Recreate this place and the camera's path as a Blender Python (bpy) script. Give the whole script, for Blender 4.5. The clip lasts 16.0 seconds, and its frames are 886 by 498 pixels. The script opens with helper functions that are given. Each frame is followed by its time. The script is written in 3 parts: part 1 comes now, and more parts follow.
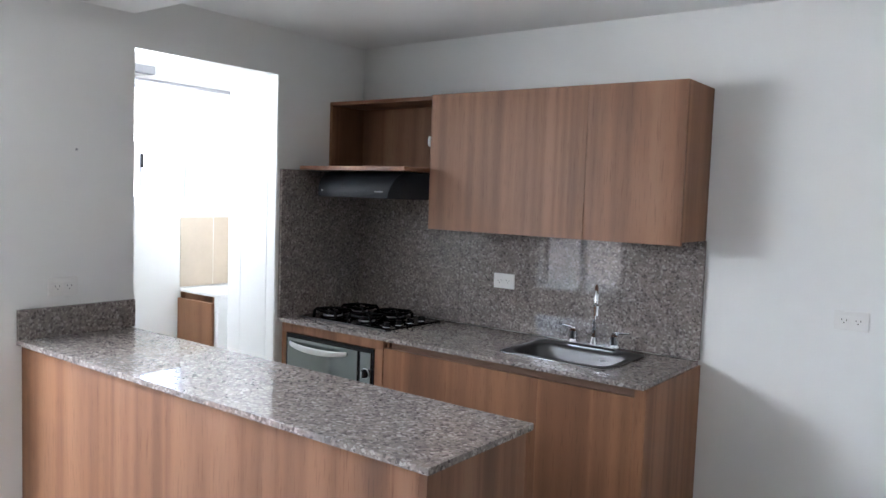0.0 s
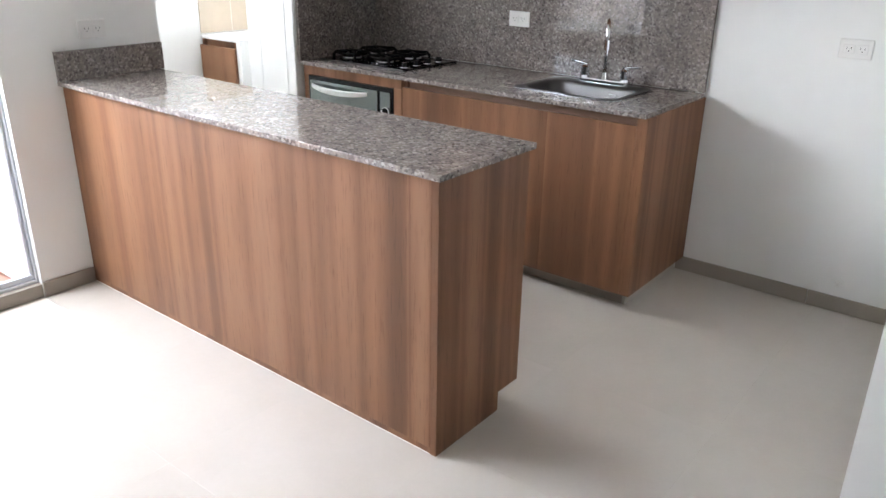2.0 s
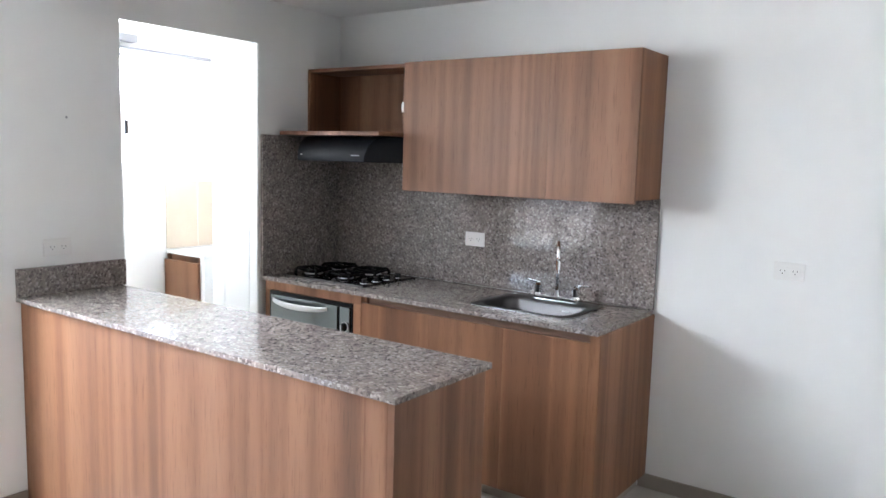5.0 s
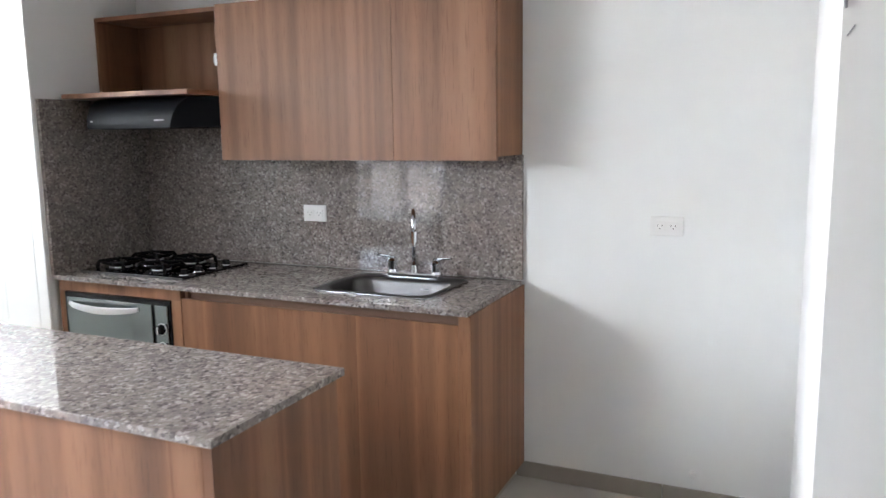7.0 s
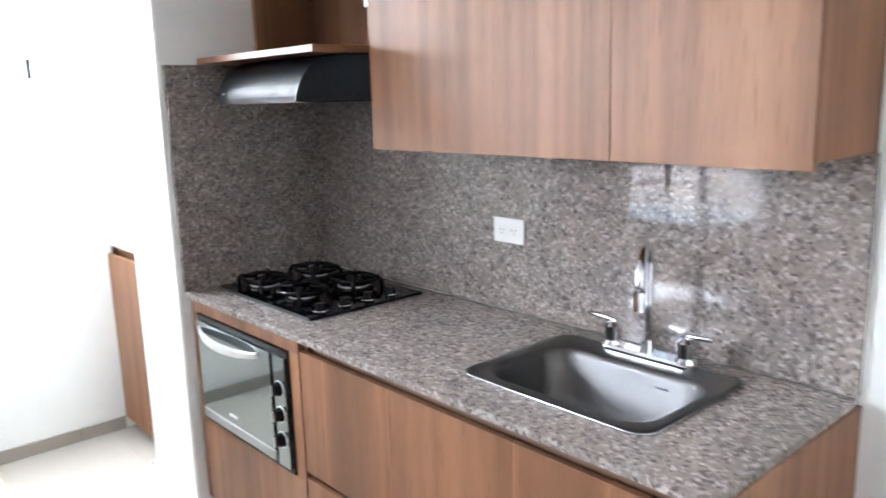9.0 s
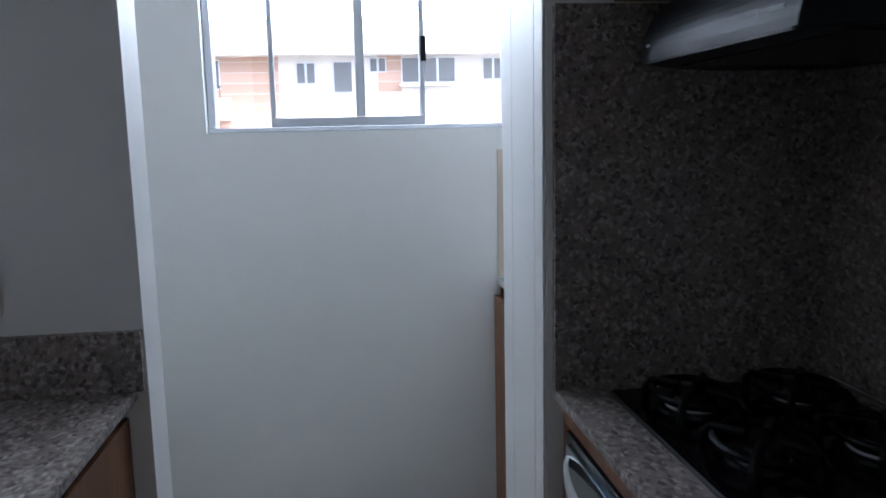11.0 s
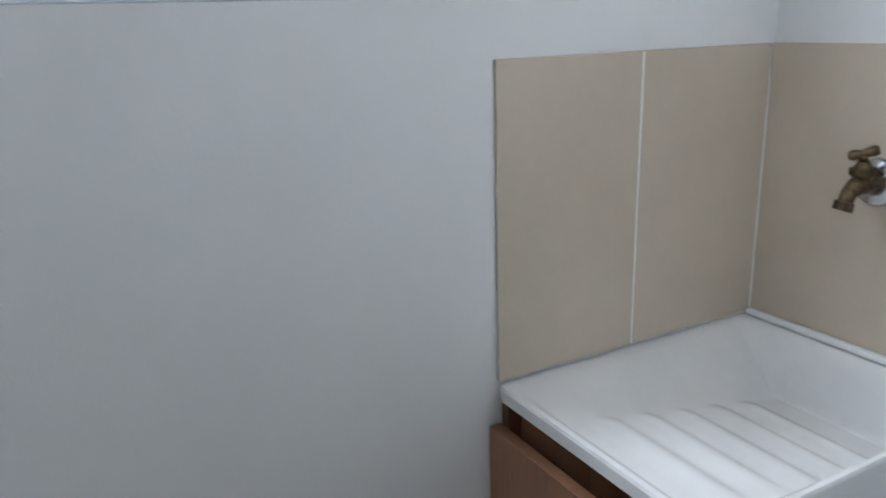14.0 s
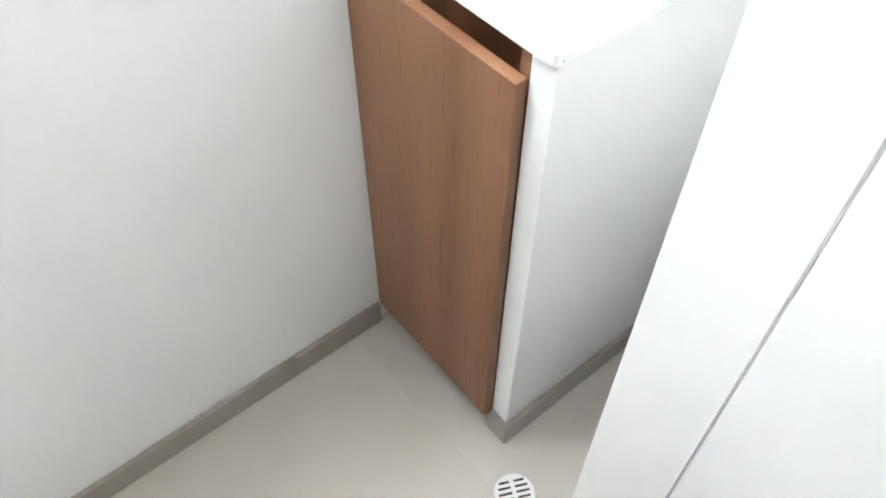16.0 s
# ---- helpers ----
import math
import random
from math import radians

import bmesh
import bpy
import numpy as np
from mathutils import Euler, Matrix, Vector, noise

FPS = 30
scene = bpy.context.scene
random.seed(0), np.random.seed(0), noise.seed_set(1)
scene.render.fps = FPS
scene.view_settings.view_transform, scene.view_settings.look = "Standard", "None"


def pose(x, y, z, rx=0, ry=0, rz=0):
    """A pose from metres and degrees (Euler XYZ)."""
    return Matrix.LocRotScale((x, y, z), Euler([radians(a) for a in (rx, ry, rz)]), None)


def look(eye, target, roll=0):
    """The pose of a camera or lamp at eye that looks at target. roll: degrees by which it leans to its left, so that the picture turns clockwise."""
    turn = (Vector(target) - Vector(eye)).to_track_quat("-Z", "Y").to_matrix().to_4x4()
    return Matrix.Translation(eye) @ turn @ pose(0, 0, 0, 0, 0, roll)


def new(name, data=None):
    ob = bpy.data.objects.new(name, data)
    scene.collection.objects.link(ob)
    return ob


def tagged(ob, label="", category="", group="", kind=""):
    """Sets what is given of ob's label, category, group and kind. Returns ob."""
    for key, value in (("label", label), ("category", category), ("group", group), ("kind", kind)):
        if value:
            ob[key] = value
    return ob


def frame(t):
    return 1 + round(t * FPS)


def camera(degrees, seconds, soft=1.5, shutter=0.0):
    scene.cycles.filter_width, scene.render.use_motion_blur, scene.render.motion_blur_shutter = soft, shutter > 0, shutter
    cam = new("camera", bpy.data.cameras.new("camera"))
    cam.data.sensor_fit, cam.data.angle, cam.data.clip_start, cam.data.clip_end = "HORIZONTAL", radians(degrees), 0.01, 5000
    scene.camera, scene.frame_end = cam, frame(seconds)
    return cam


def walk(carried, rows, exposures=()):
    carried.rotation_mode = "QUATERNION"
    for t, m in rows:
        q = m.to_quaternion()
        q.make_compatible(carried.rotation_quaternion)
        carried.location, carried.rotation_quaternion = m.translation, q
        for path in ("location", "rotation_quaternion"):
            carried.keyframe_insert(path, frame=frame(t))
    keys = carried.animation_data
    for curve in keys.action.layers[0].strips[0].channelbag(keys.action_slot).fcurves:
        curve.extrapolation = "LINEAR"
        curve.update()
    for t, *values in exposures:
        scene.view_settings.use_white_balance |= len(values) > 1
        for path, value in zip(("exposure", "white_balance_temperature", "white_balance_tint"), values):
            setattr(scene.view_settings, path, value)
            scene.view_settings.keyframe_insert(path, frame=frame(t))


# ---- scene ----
cam = camera(60.2, 16.0, shutter=0.3)
EXPOSURES = [
    (0.0, 5.28, 6330, 13), (1.0, 5.58, 6530, 13), (2.0, 5.58, 6680, 13), (2.5, 5.53, 6580, 13), (3.0, 5.68, 6480, 13), (3.5, 5.63, 6430, 13),
    (6.0, 5.73, 6480, 13), (7.0, 5.70, 6630, 13), (7.5, 5.68, 6630, 13), (8.0, 5.83, 6630, 13), (8.5, 6.28, 6530, 13), (9.0, 6.49, 6380, 13),
    (9.5, 5.89, 6190, 13), (10.0, 4.88, 6000, 12), (12.3, 3.13, 5650, 12), (12.5, 3.13, 5650, 12), (13.0, 3.38, 5800, 12), (13.5, 3.33, 5900, 12),
    (14.0, 3.51, 6100, 12), (14.5, 3.58, 6200, 12), (15.0, 4.29, 6310, 12), (16.0, 5.42, 6710, 12),
]
PATH = [
    (0, (3.029, -3.217, 1.51), (1.828, -1.625, 1.366), 2.0),
    (0.5, (3.096, -3.298, 1.517), (1.902, -1.7, 1.377), 0.7),
    (1, (3.178, -3.35, 1.49), (1.994, -1.797, 1.059), 1.1),
    (1.5, (3.189, -3.361, 1.482), (2.024, -1.855, 0.87), 1.1),
    (2, (3.188, -3.359, 1.461), (2.037, -1.908, 0.706), 0.9),
    (2.5, (3.192, -3.349, 1.48), (2.025, -1.841, 0.877), 1.4),
    (3, (3.204, -3.369, 1.505), (2.026, -1.775, 1.238), 2.1),
    (3.5, (3.217, -3.381, 1.513), (2.03, -1.776, 1.395), 2.0),
    (6, (3.173, -3.302, 1.502), (2.088, -1.662, 1.141), 2.3),
    (6.5, (3.050, -3.160, 1.445), (2.144, -1.409, 1.113), -0.6),
    (7, (2.943, -2.922, 1.443), (2.131, -1.119, 1.141), -0.8),
    (7.5, (2.857, -2.599, 1.462), (2.066, -0.789, 1.145), -0.7),
    (8, (2.744, -2.295, 1.483), (1.842, -0.548, 1.116), -1.0),
    (8.5, (2.62, -1.988, 1.484), (1.534, -0.35, 1.109), -1.2),
    (9, (2.533, -1.643, 1.483), (1.067, -0.34, 1.091), -1.6),
    (9.5, (2.36, -1.388, 1.459), (0.66, -0.422, 1.037), -1.0),
    (10, (2.1, -1.157, 1.413), (0.231, -0.59, 0.981), -0.6),
    (12.3, (0.674, -0.986, 1.355), (-1.301, -0.912, 1.052), 0.3),
    (12.4, (0.618, -0.992, 1.359), (-1.353, -0.955, 1.021), 0.6),
    (12.5, (0.560, -1.001, 1.354), (-1.407, -0.940, 0.998), 1.1),
    (13, (0.244, -1.036, 1.357), (-1.6705, -0.640, 0.937), 1.0),
    (13.5, (0.019, -1.055, 1.360), (-1.8175, -0.417, 0.908), -0.15),
    (13.8, (-0.115, -1.040, 1.363), (-1.861, -0.205, 0.870), -1.2),
    (14, (-0.198, -1.022, 1.361), (-1.881, -0.105, 0.788), -1.8),
    (14.5, (-0.206, -1.051, 1.376), (-1.682, 0.125, 0.717), 1.6),
    (15, (-0.207, -1.037, 1.382), (-1.483, 0.068, 0.309), 2.0),
    (15.5, (-0.201, -1.010, 1.384), (-1.270, -0.104, -0.043), -0.3),
    (16, (-0.193, -1.008, 1.364), (-1.164, -0.213, -0.193), 0.2),
]
walk(cam, [(t, look(eye, target, roll)) for t, eye, target, roll in PATH], EXPOSURES)

# ---- world, sun ----
world = bpy.data.worlds.new("world")
scene.world = world
world.use_nodes = True
wn = world.node_tree.nodes
sky = wn.new("ShaderNodeTexSky")
sky.sky_type, sky.sun_disc = "NISHITA", False
sky.sun_elevation, sky.sun_rotation = radians(51), radians(34)
sky.air_density, sky.dust_density, sky.ozone_density = 1.0, 4.0, 1.0
wn["Background"].inputs["Strength"].default_value = 0.07
world.node_tree.links.new(sky.outputs[0], wn["Background"].inputs["Color"])
sun_data = bpy.data.lights.new("sun", "SUN")
sun_data.energy, sun_data.angle, sun_data.color = 0.5, radians(20), (1.0, 0.97, 0.93)
sun = new("sun", sun_data)
sun.matrix_world = look((4, 6, 9), (0, 0, 0))

# sky light entering through the upper part of the laundry window
pane_light = bpy.data.lights.new("window_sky", "AREA")
pane_light.shape, pane_light.size, pane_light.size_y = "RECTANGLE", 0.92, 0.32
pane_light.energy, pane_light.color = 0.95, (0.88, 0.95, 1.0)
window_sky = new("window_sky", pane_light)
window_sky.matrix_world = look((-1.11, -0.943, 1.9), (0.2, -0.943, 1.3))


# sky light falling in through the balcony door
door_light = bpy.data.lights.new("door_sky", "AREA")
door_light.shape, door_light.size, door_light.size_y = "RECTANGLE", 1.7, 0.6
door_light.energy, door_light.color = 2.0, (0.88, 0.95, 1.0)
door_sky = new("door_sky", door_light)
door_sky.matrix_world = look((-0.36, -3.0, 1.76), (0.34, -3.0, 0.96))


# ---- materials ----
def mat(name, color=(0.8, 0.8, 0.8), rough=0.5, metal=0.0, spec=0.5, coat=0.0):
    m = bpy.data.materials.new(name)
    m.use_nodes = True
    b = m.node_tree.nodes["Principled BSDF"]
    b.inputs["Base Color"].default_value = (*color, 1)
    b.inputs["Roughness"].default_value = rough
    b.inputs["Metallic"].default_value = metal
    b.inputs["Specular IOR Level"].default_value = spec
    b.inputs["Coat Weight"].default_value = coat
    return m


def add(m, kind, **values):
    n = m.node_tree.nodes.new("ShaderNode" + kind)
    for key, v in values.items():
        n.inputs[key.replace("_", " ")].default_value = v
    return n


def wire(m, a, b):
    m.node_tree.links.new(a, b)


def coords(m, scale=(1, 1, 1), own=0.0):
    """World-size coordinates; own shifts them from piece to piece."""
    tc = add(m, "TexCoord")
    mp = add(m, "Mapping")
    mp.inputs["Scale"].default_value = scale
    wire(m, tc.outputs["Object"], mp.inputs["Vector"])
    if own:
        info = add(m, "ObjectInfo")
        mul = add(m, "Math")
        mul.operation = "MULTIPLY"
        mul.inputs[1].default_value = own
        wire(m, info.outputs["Random"], mul.inputs[0])
        comb = add(m, "CombineXYZ")
        for k in range(3):
            wire(m, mul.outputs[0], comb.inputs[k])
        wire(m, comb.outputs[0], mp.inputs["Location"])
    return mp.outputs[0]


def noise_tex(m, vec, scale, detail=4.0, rough=0.55):
    n = add(m, "TexNoise", Scale=scale, Detail=detail, Roughness=rough)
    wire(m, vec, n.inputs["Vector"])
    return n.outputs["Fac"]


def ramp(m, fac, stops):
    n = add(m, "ValToRGB")
    el = n.color_ramp.elements
    while len(el) < len(stops):
        el.new(0.5)
    for e, (p, c) in zip(el, stops):
        e.position, e.color = p, (*c, 1)
    wire(m, fac, n.inputs[0])
    return n.outputs[0]


def blend(m, a, b, fac, mode="MIX"):
    n = m.node_tree.nodes.new("ShaderNodeMix")
    n.data_type, n.blend_type = "RGBA", mode
    for socket, v in ((n.inputs[6], a), (n.inputs[7], b), (n.inputs[0], fac)):
        if hasattr(v, "links"):
            wire(m, v, socket)
        else:
            socket.default_value = v
    return n.outputs[2]


def bump(m, height, strength, distance=0.002):
    n = add(m, "Bump", Strength=strength, Distance=distance)
    wire(m, height, n.inputs["Height"])
    wire(m, n.outputs[0], m.node_tree.nodes["Principled BSDF"].inputs["Normal"])


def to_base(m, socket):
    wire(m, socket, m.node_tree.nodes["Principled BSDF"].inputs["Base Color"])


def to_rough(m, fac, lo, hi):
    n = add(m, "MapRange")
    n.inputs["To Min"].default_value, n.inputs["To Max"].default_value = lo, hi
    wire(m, fac, n.inputs["Value"])
    wire(m, n.outputs[0], m.node_tree.nodes["Principled BSDF"].inputs["Roughness"])


def paint(name, color, rough=0.55):
    m = mat(name, color, rough, spec=0.3)
    v = coords(m)
    broad = noise_tex(m, v, 1.3, 3)
    lo = tuple(c * 0.94 for c in color)
    to_base(m, ramp(m, broad, [(0.3, lo), (0.7, color)]))
    bump(m, noise_tex(m, v, 140, 3), 0.2, 0.0015)
    return m


def laminate():
    """Printed oak-like boards, upright grain: broad bands, soft figure, short pores."""
    m = mat("wood_laminate", rough=0.45, spec=0.38)
    planks = noise_tex(m, coords(m, (1, 1, 0.006), own=3.0), 6.0, 1.5, 0.5)
    figure = noise_tex(m, coords(m, (1, 1, 0.11), own=7.0), 9.0, 3.0, 0.55)
    stripes = noise_tex(m, coords(m, (1, 1, 0.05), own=5.0), 46.0, 6.0, 0.68)
    pores = noise_tex(m, coords(m, (1, 1, 0.055), own=11.0), 170.0, 3.0, 0.65)
    base = ramp(m, planks, [(0.30, (0.130, 0.056, 0.0261)), (0.41, (0.170, 0.075, 0.0357)), (0.47, (0.232, 0.107, 0.0522)), (0.52, (0.183, 0.081, 0.0392)), (0.57, (0.241, 0.113, 0.0574)), (0.70, (0.286, 0.141, 0.0757))])
    c = blend(m, base, ramp(m, figure, [(0.3, (0.7, 0.66, 0.63)), (0.48, (0.98, 0.97, 0.96)), (0.7, (1.16, 1.15, 1.14))]), 0.62, "MULTIPLY")
    c = blend(m, c, ramp(m, stripes, [(0.3, (0.72, 0.68, 0.65)), (0.47, (0.98, 0.98, 0.98)), (0.7, (1.08, 1.08, 1.08))]), 0.28, "MULTIPLY")
    c = blend(m, c, ramp(m, pores, [(0.32, (0.6, 0.53, 0.48)), (0.44, (1, 1, 1))]), 0.6, "MULTIPLY")
    knots = add(m, "TexVoronoi", Scale=2.6)
    wire(m, coords(m, (1, 1, 0.3), own=17.0), knots.inputs["Vector"])
    c = blend(m, c, ramp(m, knots.outputs["Distance"], [(0.0, (0.45, 0.38, 0.33)), (0.022, (0.75, 0.7, 0.66)), (0.05, (1, 1, 1))]), 0.8, "MULTIPLY")
    to_base(m, c)
    to_rough(m, stripes, 0.42, 0.54)
    bump(m, pores, 0.06, 0.0005)
    return m


def granite():
    m = mat("granite", rough=0.03, spec=0.36)
    v = coords(m)
    warp = add(m, "TexNoise", Scale=60.0, Detail=3.0)
    wire(m, v, warp.inputs["Vector"])
    mixv = blend(m, v, warp.outputs["Color"], 0.012)
    fields = []
    for scale in (122.0, 260.0):
        vor = add(m, "TexVoronoi", Scale=scale)
        wire(m, mixv, vor.inputs["Vector"])
        sep = add(m, "SeparateColor")
        wire(m, vor.outputs["Color"], sep.inputs[0])
        fields.append(sep.outputs[0])
    cells = ramp(m, fields[0], [(0.0, (0.112, 0.099, 0.094)), (0.1, (0.138, 0.122, 0.115)), (0.17, (0.2, 0.176, 0.165)), (0.55, (0.234, 0.204, 0.191)), (0.8, (0.281, 0.249, 0.234)), (0.94, (0.375, 0.348, 0.332))])
    cells = blend(m, cells, ramp(m, fields[1], [(0.0, (0.5, 0.47, 0.46)), (0.2, (0.85, 0.82, 0.8)), (0.75, (1.08, 1.07, 1.06)), (0.95, (1.4, 1.38, 1.36))]), 0.34, "MULTIPLY")
    patches = noise_tex(m, v, 22, 4, 0.65)
    cells = blend(m, cells, ramp(m, patches, [(0.36, (0.75, 0.74, 0.74)), (0.6, (1.08, 1.06, 1.04))]), 0.7, "MULTIPLY")
    to_base(m, cells)
    to_rough(m, patches, 0.012, 0.03)
    return m


def porcelain(name, color, rough, own=9.0, calm=1.0):
    m = mat(name, color, rough, spec=0.5)
    v = coords(m, own=own)
    cloud = noise_tex(m, v, 3.5, 5, 0.6)
    speck = noise_tex(m, v, 60, 4, 0.7)
    lo, hi = tuple(c * (1 - 0.1 * calm) for c in color), tuple(min(1, c * (1 + 0.06 * calm)) for c in color)
    c = ramp(m, cloud, [(0.3, lo), (0.7, hi)])
    to_base(m, blend(m, c, ramp(m, speck, [(0.3, (0.93, 0.92, 0.9)), (0.6, (1, 1, 1))]), 0.25, "MULTIPLY"))
    to_rough(m, cloud, rough * 0.85, rough * 1.2)
    return m


WALL = paint("wall_paint", (0.78, 0.78, 0.765))
CEIL = paint("ceiling_paint", (0.8, 0.8, 0.79), 0.7)
WOOD = laminate()
# brown with the shade of the grip gaps put into the colour
GAP_SHADE_WOOD = mat("gap_shadow_board", (0.16, 0.085, 0.05), 0.6)
GRANITE = granite()
FLOOR = porcelain("floor_porcelain", (0.5, 0.462, 0.415), 0.11, calm=0.4)
SKIRT = porcelain("skirting_tile", (0.3, 0.264, 0.228), 0.3, own=2.0, calm=0.5)
BEIGE = porcelain("beige_wall_tile", (0.585, 0.495, 0.395), 0.22, own=4.0)
GROUT = mat("grout", (0.5, 0.46, 0.41), 0.3)
WHITE_GROUT = mat("white_grout", (0.78, 0.76, 0.72), 0.8)
PLASTIC = mat("white_plastic", (0.73, 0.72, 0.7), 0.3)
BOARD_JOINT = mat("pale_grey_filler", (0.62, 0.625, 0.64), 0.8)
JOINT = mat("grey_joint", (0.3, 0.3, 0.32), 0.8)
DARK = mat("dark_slot", (0.02, 0.02, 0.02), 0.6)
STEEL = mat("brushed_steel", (0.1, 0.097, 0.096), 0.4, 1.0)
_v = coords(STEEL, (4, 90, 90))
_n = noise_tex(STEEL, _v, 6, 4, 0.6)
to_rough(STEEL, _n, 0.38, 0.52)
PLATE = mat("satin_chrome", (0.5, 0.51, 0.53), 0.22, 1.0)
CHROME = mat("chrome", (0.8, 0.81, 0.83), 0.11, 1.0)
BLACK_GLASS = mat("black_glass", (0.004, 0.004, 0.005), 0.05, spec=0.25)
BLACK = mat("black_enamel", (0.006, 0.006, 0.007), 0.2, spec=0.22)
CAST = mat("cast_iron", (0.004, 0.004, 0.005), 0.25, spec=0.18)
HOOD = mat("black_hood_paint", (0.007, 0.008, 0.011), 0.4, spec=0.1)
OVEN_GLASS = mat("mirror_oven_glass", (0.25, 0.28, 0.275), 0.06, 0.9)
OVEN_STRIP = mat("satin_grey_trim", (0.3, 0.31, 0.31), 0.35, 0.7)
SILVER = mat("silver_plastic", (0.6, 0.6, 0.6), 0.3, 0.6)
ALU = mat("aluminium", (0.52, 0.54, 0.58), 0.35, 0.35)
to_rough(ALU, noise_tex(ALU, coords(ALU), 35, 3), 0.28, 0.45)
BASIN = porcelain("white_gelcoat", (0.82, 0.82, 0.81), 0.22)
BRASS = mat("worn_brass", (0.2, 0.135, 0.06), 0.38, 1.0)
to_base(BRASS, ramp(BRASS, noise_tex(BRASS, coords(BRASS), 90, 4, 0.7), [(0.3, (0.05, 0.036, 0.024)), (0.65, (0.17, 0.12, 0.065))]))
GLASS = mat("window_glass", (1, 1, 1), 0.0)
_b = GLASS.node_tree.nodes["Principled BSDF"]
_b.inputs["Transmission Weight"].default_value, _b.inputs["IOR"].default_value = 1.0, 1.45
FACADE = paint("facade_render", (0.62, 0.6, 0.57), 0.8)
# grey for the unseen living room walls, kept dark to limit bounced light
FAR_WALL = paint("bounce_cut_grey", (0.22, 0.208, 0.195), 0.6)
BRICKWORK = mat("far_brickwork", rough=0.85)
_bt = add(BRICKWORK, "TexBrick", Scale=1.0)
_bt.inputs["Color1"].default_value, _bt.inputs["Color2"].default_value, _bt.inputs["Mortar"].default_value = (0.4, 0.265, 0.2, 1), (0.47, 0.32, 0.245, 1), (0.5, 0.43, 0.37, 1)
_bt.inputs["Mortar Size"].default_value, _bt.inputs["Brick Width"].default_value, _bt.inputs["Row Height"].default_value = 0.012, 0.24, 0.08
_tc = add(BRICKWORK, "TexCoord")
_mp = add(BRICKWORK, "Mapping")
_mp.inputs["Rotation"].default_value = (radians(90), 0, radians(90))
wire(BRICKWORK, _tc.outputs["Object"], _mp.inputs["Vector"])
wire(BRICKWORK, _mp.outputs[0], _bt.inputs["Vector"])
to_base(BRICKWORK, _bt.outputs["Color"])
FAR_GLASS = mat("far_glass", (0.11, 0.118, 0.13), 0.15, spec=0.5)
GROUND = paint("ground_concrete", (0.3, 0.29, 0.27), 0.9)
TERRA = porcelain("terracotta_tile", (0.32, 0.15, 0.085), 0.5)


# ---- builders ----
def thing(name, at, label, category, group="", kind=""):
    ob = new(name)
    ob.location = at
    ob.empty_display_size = 0.1
    return tagged(ob, label, category, group, kind)


def part(name, bm, material, parent=None, label="", smooth=False):
    me = bpy.data.meshes.new(name)
    bmesh.ops.recalc_face_normals(bm, faces=bm.faces)
    for f in bm.faces:
        f.smooth = smooth
    bm.to_mesh(me)
    bm.free()
    me.materials.append(material)
    ob = new(name, me)
    if parent:
        ob.parent = parent
        if not parent.parent:
            ob.matrix_parent_inverse = Matrix.Translation(-parent.location)
    if label:
        ob["label"] = label
    return ob


def box(bm, x0, y0, z0, x1, y1, z1, bevel=0.0, seg=2):
    x0, x1, y0, y1, z0, z1 = min(x0, x1), max(x0, x1), min(y0, y1), max(y0, y1), min(z0, z1), max(z0, z1)
    m = Matrix.LocRotScale(((x0 + x1) / 2, (y0 + y1) / 2, (z0 + z1) / 2), None, (x1 - x0, y1 - y0, z1 - z0))
    made = bmesh.ops.create_cube(bm, size=1, matrix=m)["verts"]
    if bevel:
        edges = {e for v in made for e in v.link_edges}
        bmesh.ops.bevel(bm, geom=list(edges), offset=bevel, segments=seg, affect="EDGES", profile=0.5)
    return bm


def cube(*args, **kw):
    return box(bmesh.new(), *args, **kw)


def rod(bm, a, b, r0, r1=None, seg=20, caps=True):
    a, b = Vector(a), Vector(b)
    q = (b - a).to_track_quat("Z", "Y").to_matrix().to_4x4()
    m = Matrix.Translation((a + b) / 2) @ q
    bmesh.ops.create_cone(bm, cap_ends=caps, segments=seg, radius1=r0, radius2=r0 if r1 is None else r1, depth=(b - a).length, matrix=m)
    return bm


def tube(bm, pts, r, seg=14):
    pts = [Vector(p) for p in pts]
    rings = []
    side = None
    for i, p in enumerate(pts):
        d = (pts[min(i + 1, len(pts) - 1)] - pts[max(i - 1, 0)]).normalized()
        if side is None:
            side = d.orthogonal().normalized()
        side = (side - d * side.dot(d)).normalized()
        up = d.cross(side)
        rr = r[i] if isinstance(r, (list, tuple)) else r
        rings.append([bm.verts.new(p + rr * (math.cos(2 * math.pi * k / seg) * side + math.sin(2 * math.pi * k / seg) * up)) for k in range(seg)])
    for a, b in zip(rings, rings[1:]):
        for k in range(seg):
            bm.faces.new((a[k], a[(k + 1) % seg], b[(k + 1) % seg], b[k]))
    bm.faces.new(rings[0][::-1])
    bm.faces.new(rings[-1])
    return bm


def rounded(x0, y0, x1, y1, r, n=5):
    """Outline of a rectangle with round corners, counter-clockwise."""
    out = []
    for cx, cy, a in ((x1 - r, y1 - r, 0), (x0 + r, y1 - r, 90), (x0 + r, y0 + r, 180), (x1 - r, y0 + r, 270)):
        for k in range(n + 1):
            t = radians(a + 90 * k / n)
            out.append((cx + r * math.cos(t), cy + r * math.sin(t)))
    return out


